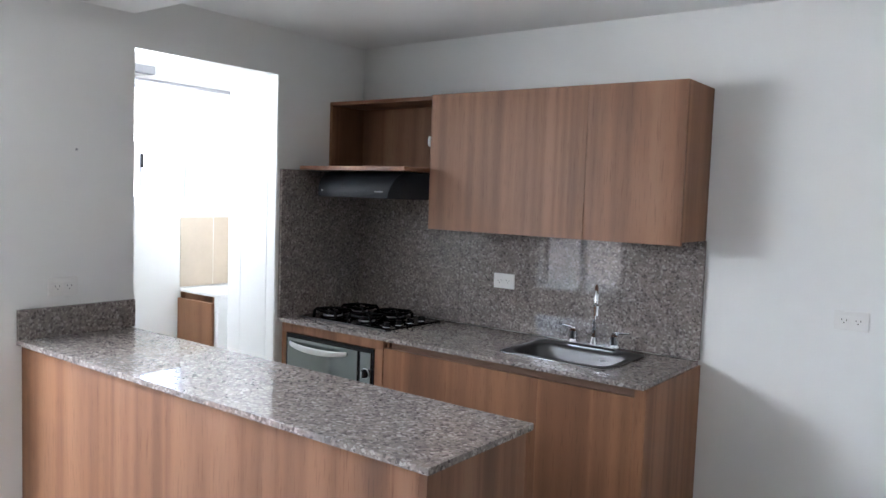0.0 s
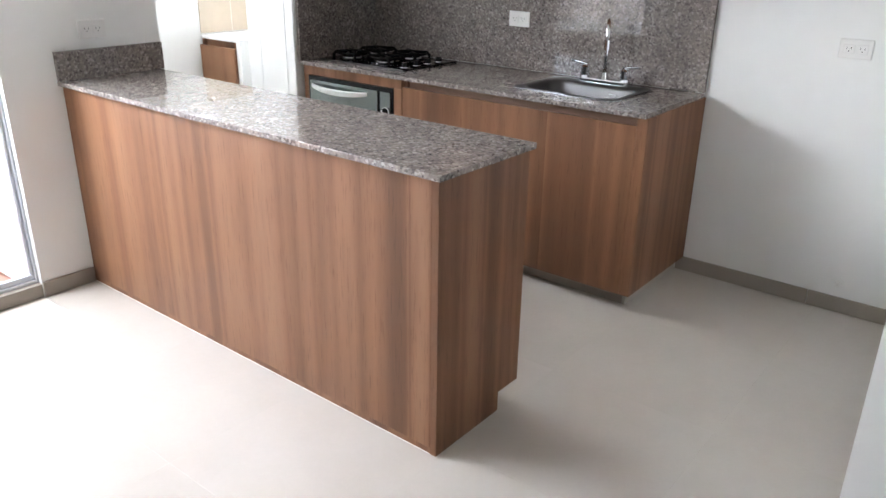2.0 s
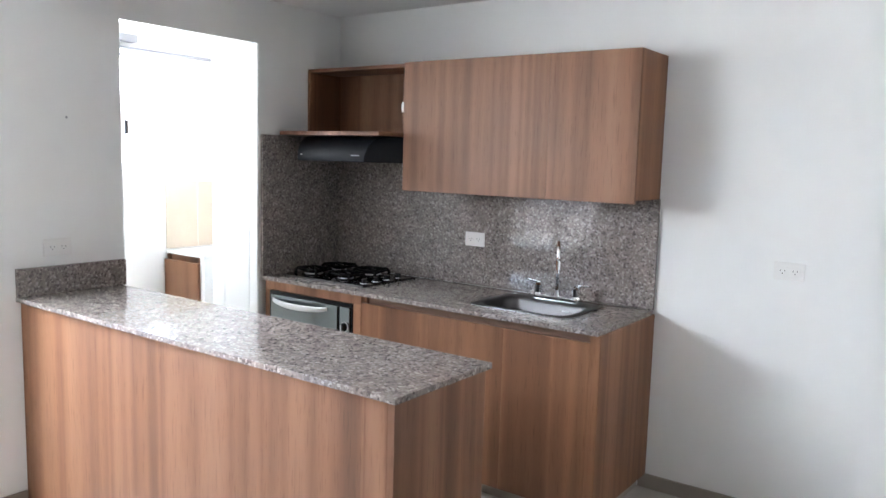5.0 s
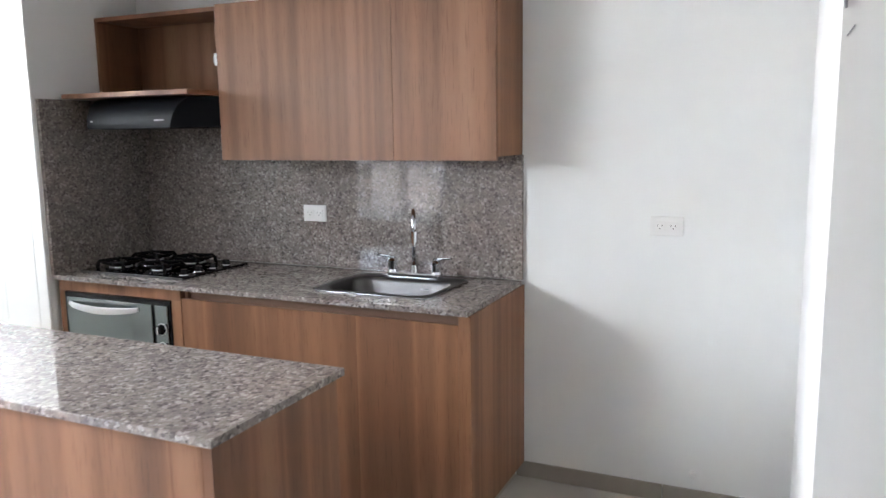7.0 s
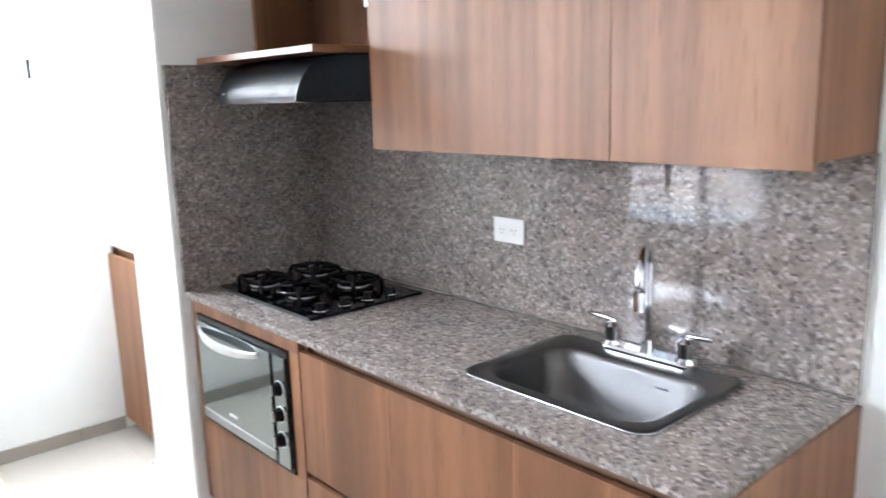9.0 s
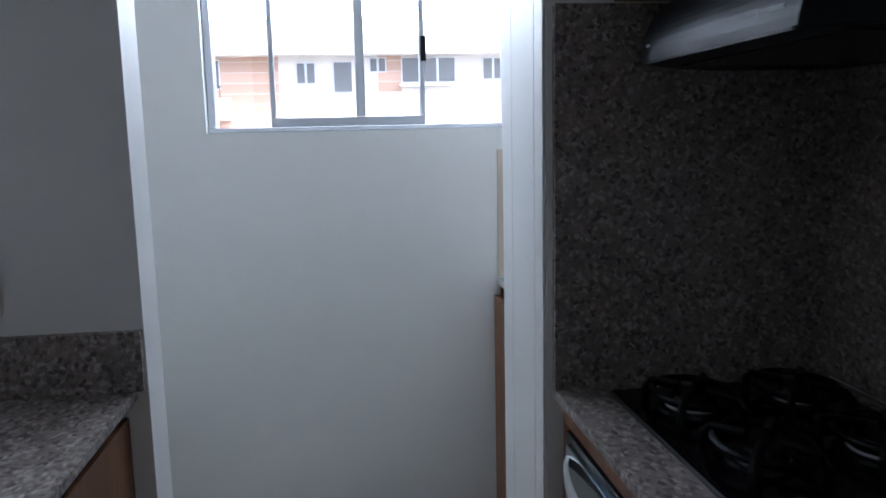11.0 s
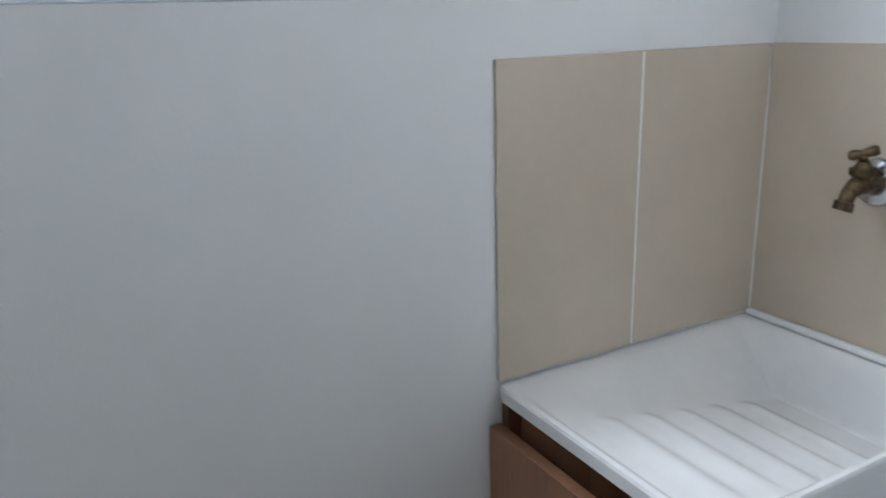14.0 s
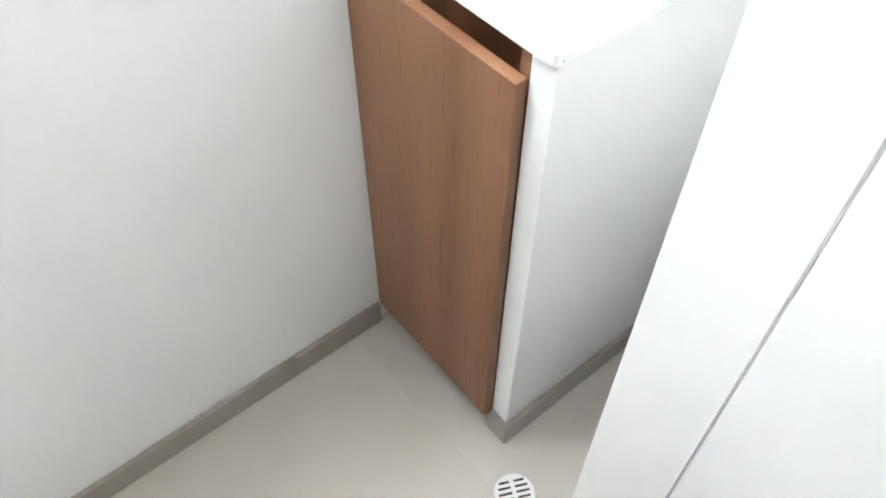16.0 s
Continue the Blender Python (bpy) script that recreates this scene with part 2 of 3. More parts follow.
def loft(bm, loops, close_last=True, close_first=False):
    rows = [[bm.verts.new(p) for p in loop] for loop in loops]
    for a, b in zip(rows, rows[1:]):
        for k in range(len(a)):
            bm.faces.new((a[k], a[(k + 1) % len(a)], b[(k + 1) % len(a)], b[k]))
    if close_last:
        bm.faces.new(rows[-1])
    if close_first:
        bm.faces.new(rows[0][::-1])
    return bm


def wall_with_hole(name, axis, a, b, u0, u1, z0, z1, hole, label, m=WALL):
    """A wall slab between a and b on its axis, from u0 to u1, with one opening (u, u, z, z)."""
    h0, h1, hz0, hz1 = hole
    bm = bmesh.new()
    for s0, s1, t0, t1 in ((u0, h0, z0, z1), (h1, u1, z0, z1), (h0, h1, z0, hz0), (h0, h1, hz1, z1)):
        if s1 - s0 > 1e-4 and t1 - t0 > 1e-4:
            if axis == "x":
                box(bm, a, s0, t0, b, s1, t1)
            else:
                box(bm, s0, a, t0, s1, b, t1)
    bmesh.ops.remove_doubles(bm, verts=bm.verts, dist=1e-5)
    return tagged(part(name, bm, m), label, "wall", kind="structure")


# ---- large structure ----
HK, HL = 2.31, 2.22            # ceiling heights: kitchen, living side
XR = 3.012                     # stub wall closing the kitchen
slab = tagged(part("floor", box(cube(-1.1, -2.07, -0.12, 5.4, 0.1, -0.003), -0.12, -6.1, -0.12, 5.4, -2.071, -0.003), GROUT), "glossy cream porcelain tile floor", "floor", kind="structure")
tagged(part("wall_back", cube(-1.1, 0.0, 0, 5.4, 0.12, 2.5), WALL), "white painted kitchen wall", "wall", kind="structure")
wall_with_hole("wall_left", "x", -0.12, 0.0, -2.1, -0.618, 0, 2.5, (-1.405, -0.618, 0, 2.08), "white painted wall with an opening to the laundry")
wall_with_hole("wall_balcony", "x", -0.12, 0.0, -6.0, -2.1, 0, 2.5, (-3.9, -2.1, 0, 2.08), "white painted wall round a balcony door")
tagged(part("wall_duct", cube(-0.385, -0.618, 0, 0.0, 0.0, 2.5), WALL), "white duct wall beside the cooker", "wall", kind="structure")
wall_with_hole("wall_window", "x", -1.12, -0.985, -2.07, 0.0, 0, 2.5, (-1.43, -0.456, 1.385, 2.075), "white laundry wall under a window")
tagged(part("wall_laundry_side", cube(-1.12, -2.07, 0, -0.12, -1.95, 2.5), WALL), "white laundry side wall", "wall", kind="structure")
tagged(part("wall_tap", cube(-0.985, -0.022, 0, -0.385, 0.0, 2.5), WALL), "white wall behind the laundry basin", "wall", kind="structure")
tagged(part("wall_right", cube(XR, -1.5, 0, 5.4, 0.0, 2.5), WALL), "white wall corner beside the kitchen", "wall", kind="structure")
# unseen closing walls, added dark so less light bounces into the kitchen
tagged(part("wall_east", cube(4.1, -6.0, 0, 4.22, -1.5, 2.5), FAR_WALL), "unseen living room side wall, greyed to cut bounced light", "wall", kind="structure")
tagged(part("wall_south", cube(-0.12, -6.12, 0, 5.4, -6.0, 2.5), FAR_WALL), "unseen living room end wall, greyed to cut bounced light", "wall", kind="structure")
tagged(part("ceiling", cube(-1.1, -1.41, HK, 5.4, 0.0, 2.5), CEIL), "white painted kitchen ceiling", "ceiling", kind="structure")
tagged(part("ceiling_living", cube(0, -6.0, HL, 5.4, -1.41, 2.5), CEIL), "white lower ceiling with a step", "ceiling", kind="structure")
tagged(part("ceiling_laundry", cube(-1.1, -1.95, HK, -0.12, -1.41, 2.5), CEIL), "white laundry ceiling", "ceiling", kind="structure")

# jamb boards with grey joints
panelling = thing("jamb_panelling", (-0.2, -0.612, 0), "white painted jamb boards with thin grey joints", "panelling")
for x0, x1 in ((-0.383, -0.2785), (-0.2766, -0.0694), (-0.0675, -0.002)):
    part("board", cube(x0, -0.6245, 0.0, x1, -0.619, 2.08, bevel=0.0015, seg=1), WALL, panelling)
part("backing", cube(-0.38, -0.6222, 0.0, -0.004, -0.6185, 2.078), BOARD_JOINT, panelling)

# ---- counter run ----
CT = 0.845                     # worktop height
run = thing("oven_cabinet", (0.36, -0.3, 0), "brown wood laminate base cabinet holding the oven", "cabinet")
part("side_panel", cube(0.022, -0.568, 0.07, 0.04, -0.022, CT - 0.02), WOOD, run)
part("side_panel", cube(0.7, -0.568, 0.07, 0.718, -0.022, CT - 0.02), WOOD, run)
part("top_rail", cube(0.022, -0.588, 0.778, 0.718, -0.57, CT - 0.0195, bevel=0.001), WOOD, run)
part("drawer_front", cube(0.022, -0.588, 0.075, 0.718, -0.57, 0.388, bevel=0.001), WOOD, run)
part("stile", cube(0.022, -0.588, 0.3885, 0.061, -0.57, 0.7775, bevel=0.001), WOOD, run)
part("stile", cube(0.669, -0.588, 0.3885, 0.718, -0.57, 0.7775, bevel=0.001), WOOD, run)
part("shelf", cube(0.042, -0.56, 0.372, 0.698, -0.03, 0.388), WOOD, run)
part("plinth", cube(0.022, -0.52, 0, 0.718, -0.505, 0.068), SKIRT, run)

sinkcab = thing("sink_cabinet", (1.35, -0.3, 0), "brown wood laminate base cabinet under the sink", "cabinet")
part("end_panel", cube(1.945, -0.588, 0.065, 1.99, -0.001, CT - 0.0195, bevel=0.001), WOOD, sinkcab)
part("side_panel", cube(0.724, -0.568, 0.07, 0.74, -0.022, CT - 0.02), WOOD, sinkcab)
part("bottom", cube(0.742, -0.565, 0.07, 1.943, -0.022, 0.086), WOOD, sinkcab)
# rail darkened by colour to deepen the gap under the worktop
part("finger_rail", cube(0.724, -0.552, 0.74, 1.944, -0.54, CT - 0.0195), GAP_SHADE_WOOD, sinkcab, "recessed grip rail, coloured dark for the shade in the gap")
part("drawer_front", cube(0.724, -0.588, 0.425, 1.1322, -0.57, 0.79, bevel=0.001), WOOD, sinkcab)
part("drawer_front", cube(0.724, -0.588, 0.065, 1.1322, -0.57, 0.405, bevel=0.001), WOOD, sinkcab)
part("door", cube(1.133, -0.588, 0.065, 1.5386, -0.57, 0.79, bevel=0.001), WOOD, sinkcab)
part("door", cube(1.5394, -0.588, 0.065, 1.9443, -0.57, 0.79, bevel=0.001), WOOD, sinkcab)
part("plinth", cube(0.724, -0.535, 0, 1.94, -0.52, 0.064), SKIRT, sinkcab, "taupe tiled plinth")
part("plinth", cube(1.9405, -0.535, 0, 1.955, -0.014, 0.064), FLOOR, sinkcab, "pale tiled plinth")


def slab_with_hole(x0, y0, x1, y1, z0, z1, hole, n=5):
    """A worktop with one round-cornered cut-out."""
    bm = bmesh.new()
    inner = rounded(*hole, 0.05, n)
    per = n + 1
    corners = [(x1, y1), (x0, y1), (x0, y0), (x1, y0)]
    for z, flip in ((z1, False), (z0, True)):
        iv = [bm.verts.new((x, y, z)) for x, y in inner]
        cv = [bm.verts.new((x, y, z)) for x, y in corners]
        for k in range(4):
            chunk = iv[k * per:(k + 1) * per]
            bm.faces.new([cv[k]] + chunk[::-1])
            bm.faces.new([cv[k], chunk[-1], iv[((k + 1) * per) % len(iv)], cv[(k + 1) % 4]])
        if flip:
            low_i, low_c = iv, cv
        else:
            top_i, top_c = iv, cv
    for a, b in ((top_i, low_i), (top_c, low_c)):
        for k in range(len(a)):
            bm.faces.new((a[k], a[(k + 1) % len(a)], b[(k + 1) % len(a)], b[k]))
    return bm


SINK = (1.275, -0.49, 1.79, -0.085)
tagged(part("worktop", slab_with_hole(0.021, -0.605, 1.985, -0.021, CT - 0.019, CT, (SINK[0] + 0.012, SINK[1] + 0.012, SINK[2] - 0.012, SINK[3] - 0.012)), GRANITE), "polished grey brown speckled granite worktop", "worktop")
splash = thing("backsplash", (1.0, -0.01, CT), "polished grey granite splashback panels on the wall", "backsplash")
part("panel", cube(0.0195, -0.02, CT + 0.001, 0.728, -0.0005, 1.608, bevel=0.001), GRANITE, splash)
part("panel", cube(0.73, -0.02, CT + 0.001, 1.985, -0.0005, 1.352, bevel=0.001), GRANITE, splash)
part("side_panel", cube(0.0005, -0.605, CT - 0.019, 0.02, -0.0005, 1.608, bevel=0.001), GRANITE, splash)

# ---- upper cabinets ----
upper = thing("wall_cabinet", (1.36, 0, 1.35), "brown wood laminate wall cabinet with two plain doors", "cabinet")
part("side_panel", cube(0.732, -0.282, 1.342, 0.75, -0.001, 1.982), WOOD, upper)
part("side_panel", cube(1.962, -0.282, 1.352, 1.98, -0.001, 1.982), WOOD, upper)
part("top", cube(0.75, -0.282, 1.964, 1.962, -0.001, 1.982), WOOD, upper)
part("bottom", cube(0.75, -0.27, 1.355, 1.962, -0.001, 1.372), WOOD, upper)
part("door", cube(0.732, -0.301, 1.338, 1.5592, -0.283, 1.982, bevel=0.001), WOOD, upper)
part("door", cube(1.5608, -0.301, 1.338, 1.98, -0.283, 1.982, bevel=0.001), WOOD, upper)
niche = thing("hood_niche_cabinet", (0.36, 0, 1.63), "open brown laminate box cabinet above the hood", "cabinet")
part("side_panel", cube(0.0015, -0.262, 1.632, 0.018, -0.001, 1.964), WOOD, niche)
part("top", cube(0.0015, -0.262, 1.964, 0.731, -0.001, 1.982), WOOD, niche)
part("back", cube(0.018, -0.012, 1.632, 0.731, -0.001, 1.964), WOOD, niche)
part("bottom_board", cube(0.022, -0.49, 1.61, 0.731, -0.001, 1.63, bevel=0.001), WOOD, niche, "projecting bottom board with a pale edge")
sock = thing("door_catch", (0.725, -0.285, 1.757), "small white plastic catch on the cabinet side", "catch")
part("plate", cube(0.716, -0.301, 1.735, 0.7315, -0.27, 1.785, bevel=0.004), PLASTIC, sock)
part("insert", cube(0.71, -0.296, 1.745, 0.7165, -0.275, 1.775, bevel=0.002), PLASTIC, sock)

# ---- hood ----
hood = thing("range_hood", (0.36, 0, 1.48), "black painted slim range hood under the board", "hood")
bm = bmesh.new()
levels = [[(0.03, -0.022, z), (0.03, -0.3, z), (0.165, yf, z), (0.632, yf, z), (0.728, -0.3, z), (0.728, -0.022, z)] for yf, z in ((-0.484, 1.478), (-0.49, 1.482))]
for k in range(1, 19):
    a = math.pi / 2 * k / 18
    yf, z, inset = -0.35 - 0.14 * math.cos(a) ** 0.9, 1.484 + 0.124 * math.sin(a), 0.034 * k / 18
    levels.append([(0.03, -0.022, z), (0.03, -0.3, z), (0.165 - inset, yf, z), (0.632 + inset, yf, z), (0.728, -0.3, z), (0.728, -0.022, z)])
loft(bm, levels, True, True)
part("body", bm, HOOD, hood)
part("front_strip", cube(0.17, -0.4925, 1.4765, 0.627, -0.4903, 1.4815, bevel=0.0008), HOOD, hood)
part("filter", cube(0.17, -0.42, 1.4755, 0.63, -0.08, 1.4785), BLACK, hood, "black mesh grease filter")
part("badge", cube(0.545, -0.4885, 1.506, 0.6, -0.47, 1.512), JOINT, hood, "small dark badge")
part("switch", cube(0.182, -0.4885, 1.506, 0.196, -0.47, 1.511), SILVER, hood)

# ---- oven ----
oven = thing("built_in_oven", (0.36, -0.4, 0.39), "built-in oven with mirrored glass door and black frame", "oven")
OX0, OX1, OZ0, OZ1 = 0.062, 0.668, 0.392, 0.774
part("frame", cube(OX0, -0.594, OZ0, OX1, -0.05, OZ1, bevel=0.002), BLACK, oven)
part("door_glass", cube(OX0 + 0.018, -0.601, OZ0 + 0.05, 0.57, -0.592, OZ1 - 0.02, bevel=0.002), OVEN_GLASS, oven, "mirrored grey glass")
part("door_strip", cube(OX0 + 0.018, -0.602, OZ0 + 0.016, 0.57, -0.592, OZ0 + 0.046, bevel=0.002), OVEN_STRIP, oven)
part("badge", cube(0.28, -0.6035, OZ0 + 0.075, 0.33, -0.601, OZ0 + 0.083), SILVER, oven)
part("control_strip", cube(0.588, -0.601, OZ0 + 0.014, OX1 - 0.014, -0.592, OZ1 - 0.02, bevel=0.002), OVEN_GLASS, oven, "glass control strip")
for z in (0.655, 0.575, 0.495):
    bm = bmesh.new()
    rod(bm, (0.622, -0.601, z), (0.622, -0.607, z), 0.023, 0.022)
    rod(bm, (0.622, -0.607, z), (0.622, -0.627, z), 0.019, 0.016)
    knob = part("knob", bm, BLACK, oven, smooth=False)
    part("grip", cube(0.6195, -0.632, z - 0.015, 0.6245, -0.62, z + 0.015, bevel=0.0015), SILVER, knob)
    part("collar", rod(bmesh.new(), (0.622, -0.6012, z), (0.622, -0.6035, z), 0.0255, 0.025, 24), SILVER, knob, "thin bright collar")
bm = bmesh.new()
n = 18
sections = []
for k in range(n + 1):
    f = math.sin(math.pi * k / n) ** 0.7
    x, y, z = 0.1 + 0.4 * k / n, -0.603 - 0.034 * f, 0.728 - 0.012 * f
    half = 0.009 + 0.006 * f
    sections.append([(x, y + 0.0045, z - half), (x, y - 0.003, z - half), (x, y - 0.0045, z - half + 0.004), (x, y - 0.0045, z + half - 0.004), (x, y - 0.003, z + half), (x, y + 0.0045, z + half)])
loft(bm, sections, True, True)
part("handle", bm, SILVER, oven, "bowed flat silver bar handle", smooth=False)

# ---- hob ----
hob = thing("gas_hob", (0.35, -0.28, CT), "black glass gas hob with four burners and iron grates", "hob")
part("glass_top", cube(0.065, -0.503, CT + 0.0005, 0.66, -0.075, CT + 0.009, bevel=0.003), BLACK_GLASS, hob)
part("front_trim", cube(0.065, -0.507, CT + 0.0005, 0.655, -0.5035, CT + 0.009, bevel=0.001), STEEL, hob, "thin metal edge")
for bx, by, br in ((0.19, -0.39, 0.05), (0.43, -0.39, 0.042), (0.19, -0.185, 0.042), (0.43, -0.185, 0.055)):
    z = CT + 0.009
    bm = bmesh.new()
    rod(bm, (bx, by, z), (bx, by, z + 0.006), br * 1.35, br * 1.3, 28)
    rod(bm, (bx, by, z + 0.006), (bx, by, z + 0.02), br * 0.95, br * 0.9, 28)
    burner = part("burner", bm, BLACK, hob)
    part("ring", rod(bmesh.new(), (bx, by, z + 0.0062), (bx, by, z + 0.0095), br * 1.0, br * 0.98, 28), SILVER, burner, "bright metal burner ring")
    bm = bmesh.new()
    rod(bm, (bx, by, z + 0.02), (bx, by, z + 0.028), br * 0.85, br * 0.75, 28)
    part("cap", bm, CAST, burner)
    bm = bmesh.new()
    for a in range(4):
        ang = radians(45 + 90 * a)
        c, s = math.cos(ang), math.sin(ang)
        pts = [(bx + c * 0.112, by + s * 0.085, z), (bx + c * 0.11, by + s * 0.083, z + 0.022), (bx + c * 0.098, by + s * 0.075, z + 0.034), (bx + c * 0.03, by + s * 0.025, z + 0.037)]
        tube(bm, pts, 0.0085, 8)
    tube(bm, [(bx + 0.088 * math.cos(2 * math.pi * k / 24), by + 0.07 * math.sin(2 * math.pi * k / 24), z + 0.03) for k in range(25)], 0.007, 8)
    part("grate", bm, CAST, hob, "black pan support")
for ky in (-0.43, -0.34, -0.25, -0.16):
    bm = bmesh.new()
    rod(bm, (0.6, ky, CT + 0.009), (0.6, ky, CT + 0.014), 0.022, 0.02, 22)
    rod(bm, (0.6, ky, CT + 0.014), (0.6, ky, CT + 0.032), 0.018, 0.015, 22)
    knob = part("knob", bm, BLACK, hob)
    part("ring", rod(bmesh.new(), (0.6, ky, CT + 0.009), (0.6, ky, CT + 0.011), 0.025, 0.0245, 22), CHROME, knob)

# ---- sink and tap ----
sink = thing("kitchen_sink", (1.53, -0.29, CT), "brushed stainless steel drop-in sink", "sink")
x0, y0, x1, y1 = SINK
bx0, by0, bx1, by1 = x0 + 0.035, y0 + 0.03, x1 - 0.03, y1 - 0.085
bm = bmesh.new()
loops = []
for ins, z, bowl, r in ((0, CT + 0.0005, False, 0.045), (0.001, CT + 0.004, False, 0.045), (0.01, CT + 0.0055, False, 0.04)):
    loops.append([(x, y, z) for x, y in rounded(x0 + ins, y0 + ins, x1 - ins, y1 - ins, r)])
for ins, z, r in ((-0.004, CT + 0.0055, 0.075), (0.004, CT + 0.002, 0.07), (0.01, CT - 0.012, 0.068), (0.022, CT - 0.11, 0.065), (0.045, CT - 0.142, 0.055), (0.08, CT - 0.152, 0.05), (0.17, CT - 0.157, 0.02)):
    loops.append([(x, y, z) for x, y in rounded(bx0 + ins, by0 + ins, bx1 - ins, by1 - ins, r)])
loft(bm, loops)
part("bowl", bm, STEEL, sink, smooth=True)
bm = bmesh.new()
cx, cy, cz = (bx0 + bx1) / 2, (by0 + by1) / 2, CT - 0.1555
rod(bm, (cx, cy, cz), (cx, cy, cz + 0.003), 0.042, 0.04, 28)
drain = part("strainer", bm, CHROME, sink)
part("drain_hole", rod(bmesh.new(), (cx, cy, cz + 0.003), (cx, cy, cz + 0.0036), 0.024, 0.024, 24), DARK, drain)
part("maker_mark", cube(1.61, by1 - 0.0128, CT - 0.034, 1.645, by1 - 0.0115, CT - 0.029), OVEN_STRIP, sink)
# lip in lighter metal than the bowl, standing in for the rim's highlight
lip = [(x, y, CT + 0.0028) for x, y in rounded(x0, y0, x1, y1, 0.045)]
part("lip", tube(bmesh.new(), lip + lip[:1], 0.0021, 8), PLATE, sink, "rolled steel edge in lighter metal for the rim highlight", smooth=True)

tap = thing("kitchen_tap", (1.55, -0.125, CT), "chrome two-handle kitchen tap with gooseneck spout", "tap")
TX, TY, TZ = 1.55, -0.122, CT + 0.005
bm = bmesh.new()
loft(bm, [[(x, y, z) for x, y in rounded(TX - 0.125 + i, TY - 0.026 + i, TX + 0.125 - i, TY + 0.026 - i, 0.02)] for i, z in ((0, TZ), (0, TZ + 0.014), (0.004, TZ + 0.02))], True, True)
part("base", bm, CHROME, tap)
for s in (-1, 1):
    hx = TX + s * 0.1
    bm = bmesh.new()
    for a, b, r0, r1 in ((0.018, 0.028, 0.025, 0.022), (0.028, 0.066, 0.019, 0.022), (0.066, 0.076, 0.023, 0.013)):
        rod(bm, (hx, TY, TZ + a), (hx, TY, TZ + b), r0, r1)
    valve = part("valve", bm, CHROME, tap, smooth=False)
    bm = bmesh.new()
    tube(bm, [(hx - s * 0.008, TY, TZ + 0.076), (hx + s * 0.02, TY - 0.004, TZ + 0.083), (hx + s * 0.068, TY - 0.01, TZ + 0.088)], [0.009, 0.007, 0.006], 10)
    part("lever", bm, CHROME, valve, smooth=True)
bm = bmesh.new()
rod(bm, (TX, TY, TZ + 0.018), (TX, TY, TZ + 0.05), 0.02, 0.013)
part("collar", bm, CHROME, tap)
bm = bmesh.new()
top = TZ + 0.235
dirx, diry = 0.45, -0.893
pts = [(TX, TY, TZ + 0.045), (TX, TY, TZ + 0.14), (TX, TY, top)]
for k in range(1, 10):
    a = math.pi * k / 10
    d = 0.095 * (1 - math.cos(a))
    pts.append((TX + dirx * d, TY + diry * d, top + 0.06 * math.sin(a)))
d = 0.19
pts += [(TX + dirx * d, TY + diry * d, top - 0.005), (TX + dirx * d, TY + diry * d, top - 0.02)]
tube(bm, pts, 0.0095, 14)
part("spout", bm, CHROME, tap, smooth=True)
bm = bmesh.new()
rod(bm, (TX + dirx * d, TY + diry * d, top - 0.02), (TX + dirx * d, TY + diry * d, top - 0.062), 0.014, 0.0125)
part("aerator", bm, CHROME, tap)


# ---- sockets ----
def socket(at, normal, label, gaps=True):
    """A double socket plate lying on a wall."""
    ob = thing("wall_socket", at, label, "socket", "wall sockets")
    x, y, z = at
    if normal == "y":
        b = lambda u0, w0, d0, u1, w1, d1, **k: cube(x + u0, y - d1, z + w0, x + u1, y - d0, z + w1, **k)
    else:
        b = lambda u0, w0, d0, u1, w1, d1, **k: cube(x + d0, y + u0, z + w0, x + d1, y + u1, z + w1, **k)
    plate = part("plate", b(-0.06, -0.037, 0.0003, 0.06, 0.037, 0.007, bevel=0.003), PLASTIC, ob)
    for s in (-0.024, 0.024):
        ins = part("insert", b(s - 0.02, -0.017, 0.007, s + 0.02, 0.017, 0.0095, bevel=0.002), PLASTIC, ob)
        for u in (-0.008, 0.008):
            part("slot", b(s + u - 0.001, -0.001, 0.0096, s + u + 0.001, 0.007, 0.0101), DARK, ins)
        part("slot", b(s - 0.002, -0.01, 0.0096, s + 0.002, -0.006, 0.0101), DARK, ins)
    return ob


socket((1.007, -0.0203, 1.09), "y", "white double socket plate on the granite splashback")
socket((2.544, 0.0, 1.085), "y", "white double socket plate on the white wall")
socket((0.0, -1.712, 1.089), "x", "white double socket plate above the granite upstand")
plug = thing("gas_stub_cap", (2.668, 0.0, 0.125), "small white capped pipe stub low on the wall", "pipe cap")
bm = bmesh.new()
rod(bm, (2.668, -0.0005, 0.125), (2.668, -0.006, 0.125), 0.017, 0.015, 24)
rod(bm, (2.668, -0.006, 0.125), (2.668, -0.02, 0.125), 0.01, 0.008, 16)
part("cap", bm, PLASTIC, plug)

# ---- peninsula ----
PT = 0.895
pen = thing("peninsula_cabinet", (1.0, -1.65, 0), "brown wood laminate peninsula cabinet against the wall", "cabinet")
part("front_panel", cube(0.001, -1.87, 0.021, 1.966, -1.852, PT - 0.0195, bevel=0.001), WOOD, pen)
part("front_plinth", cube(0.001, -1.8688, 0.0, 1.966, -1.852, 0.0202), WOOD, pen)
bm = bmesh.new()
outline = [(-1.87, 0.0), (-1.545, 0.0), (-1.545, 0.07), (-1.434, 0.07), (-1.434, PT - 0.0195), (-1.87, PT - 0.0195)]
loft(bm, [[(x, y, z) for y, z in outline] for x in (1.967, 1.991)], True, True)
part("end_panel", bm, WOOD, pen)
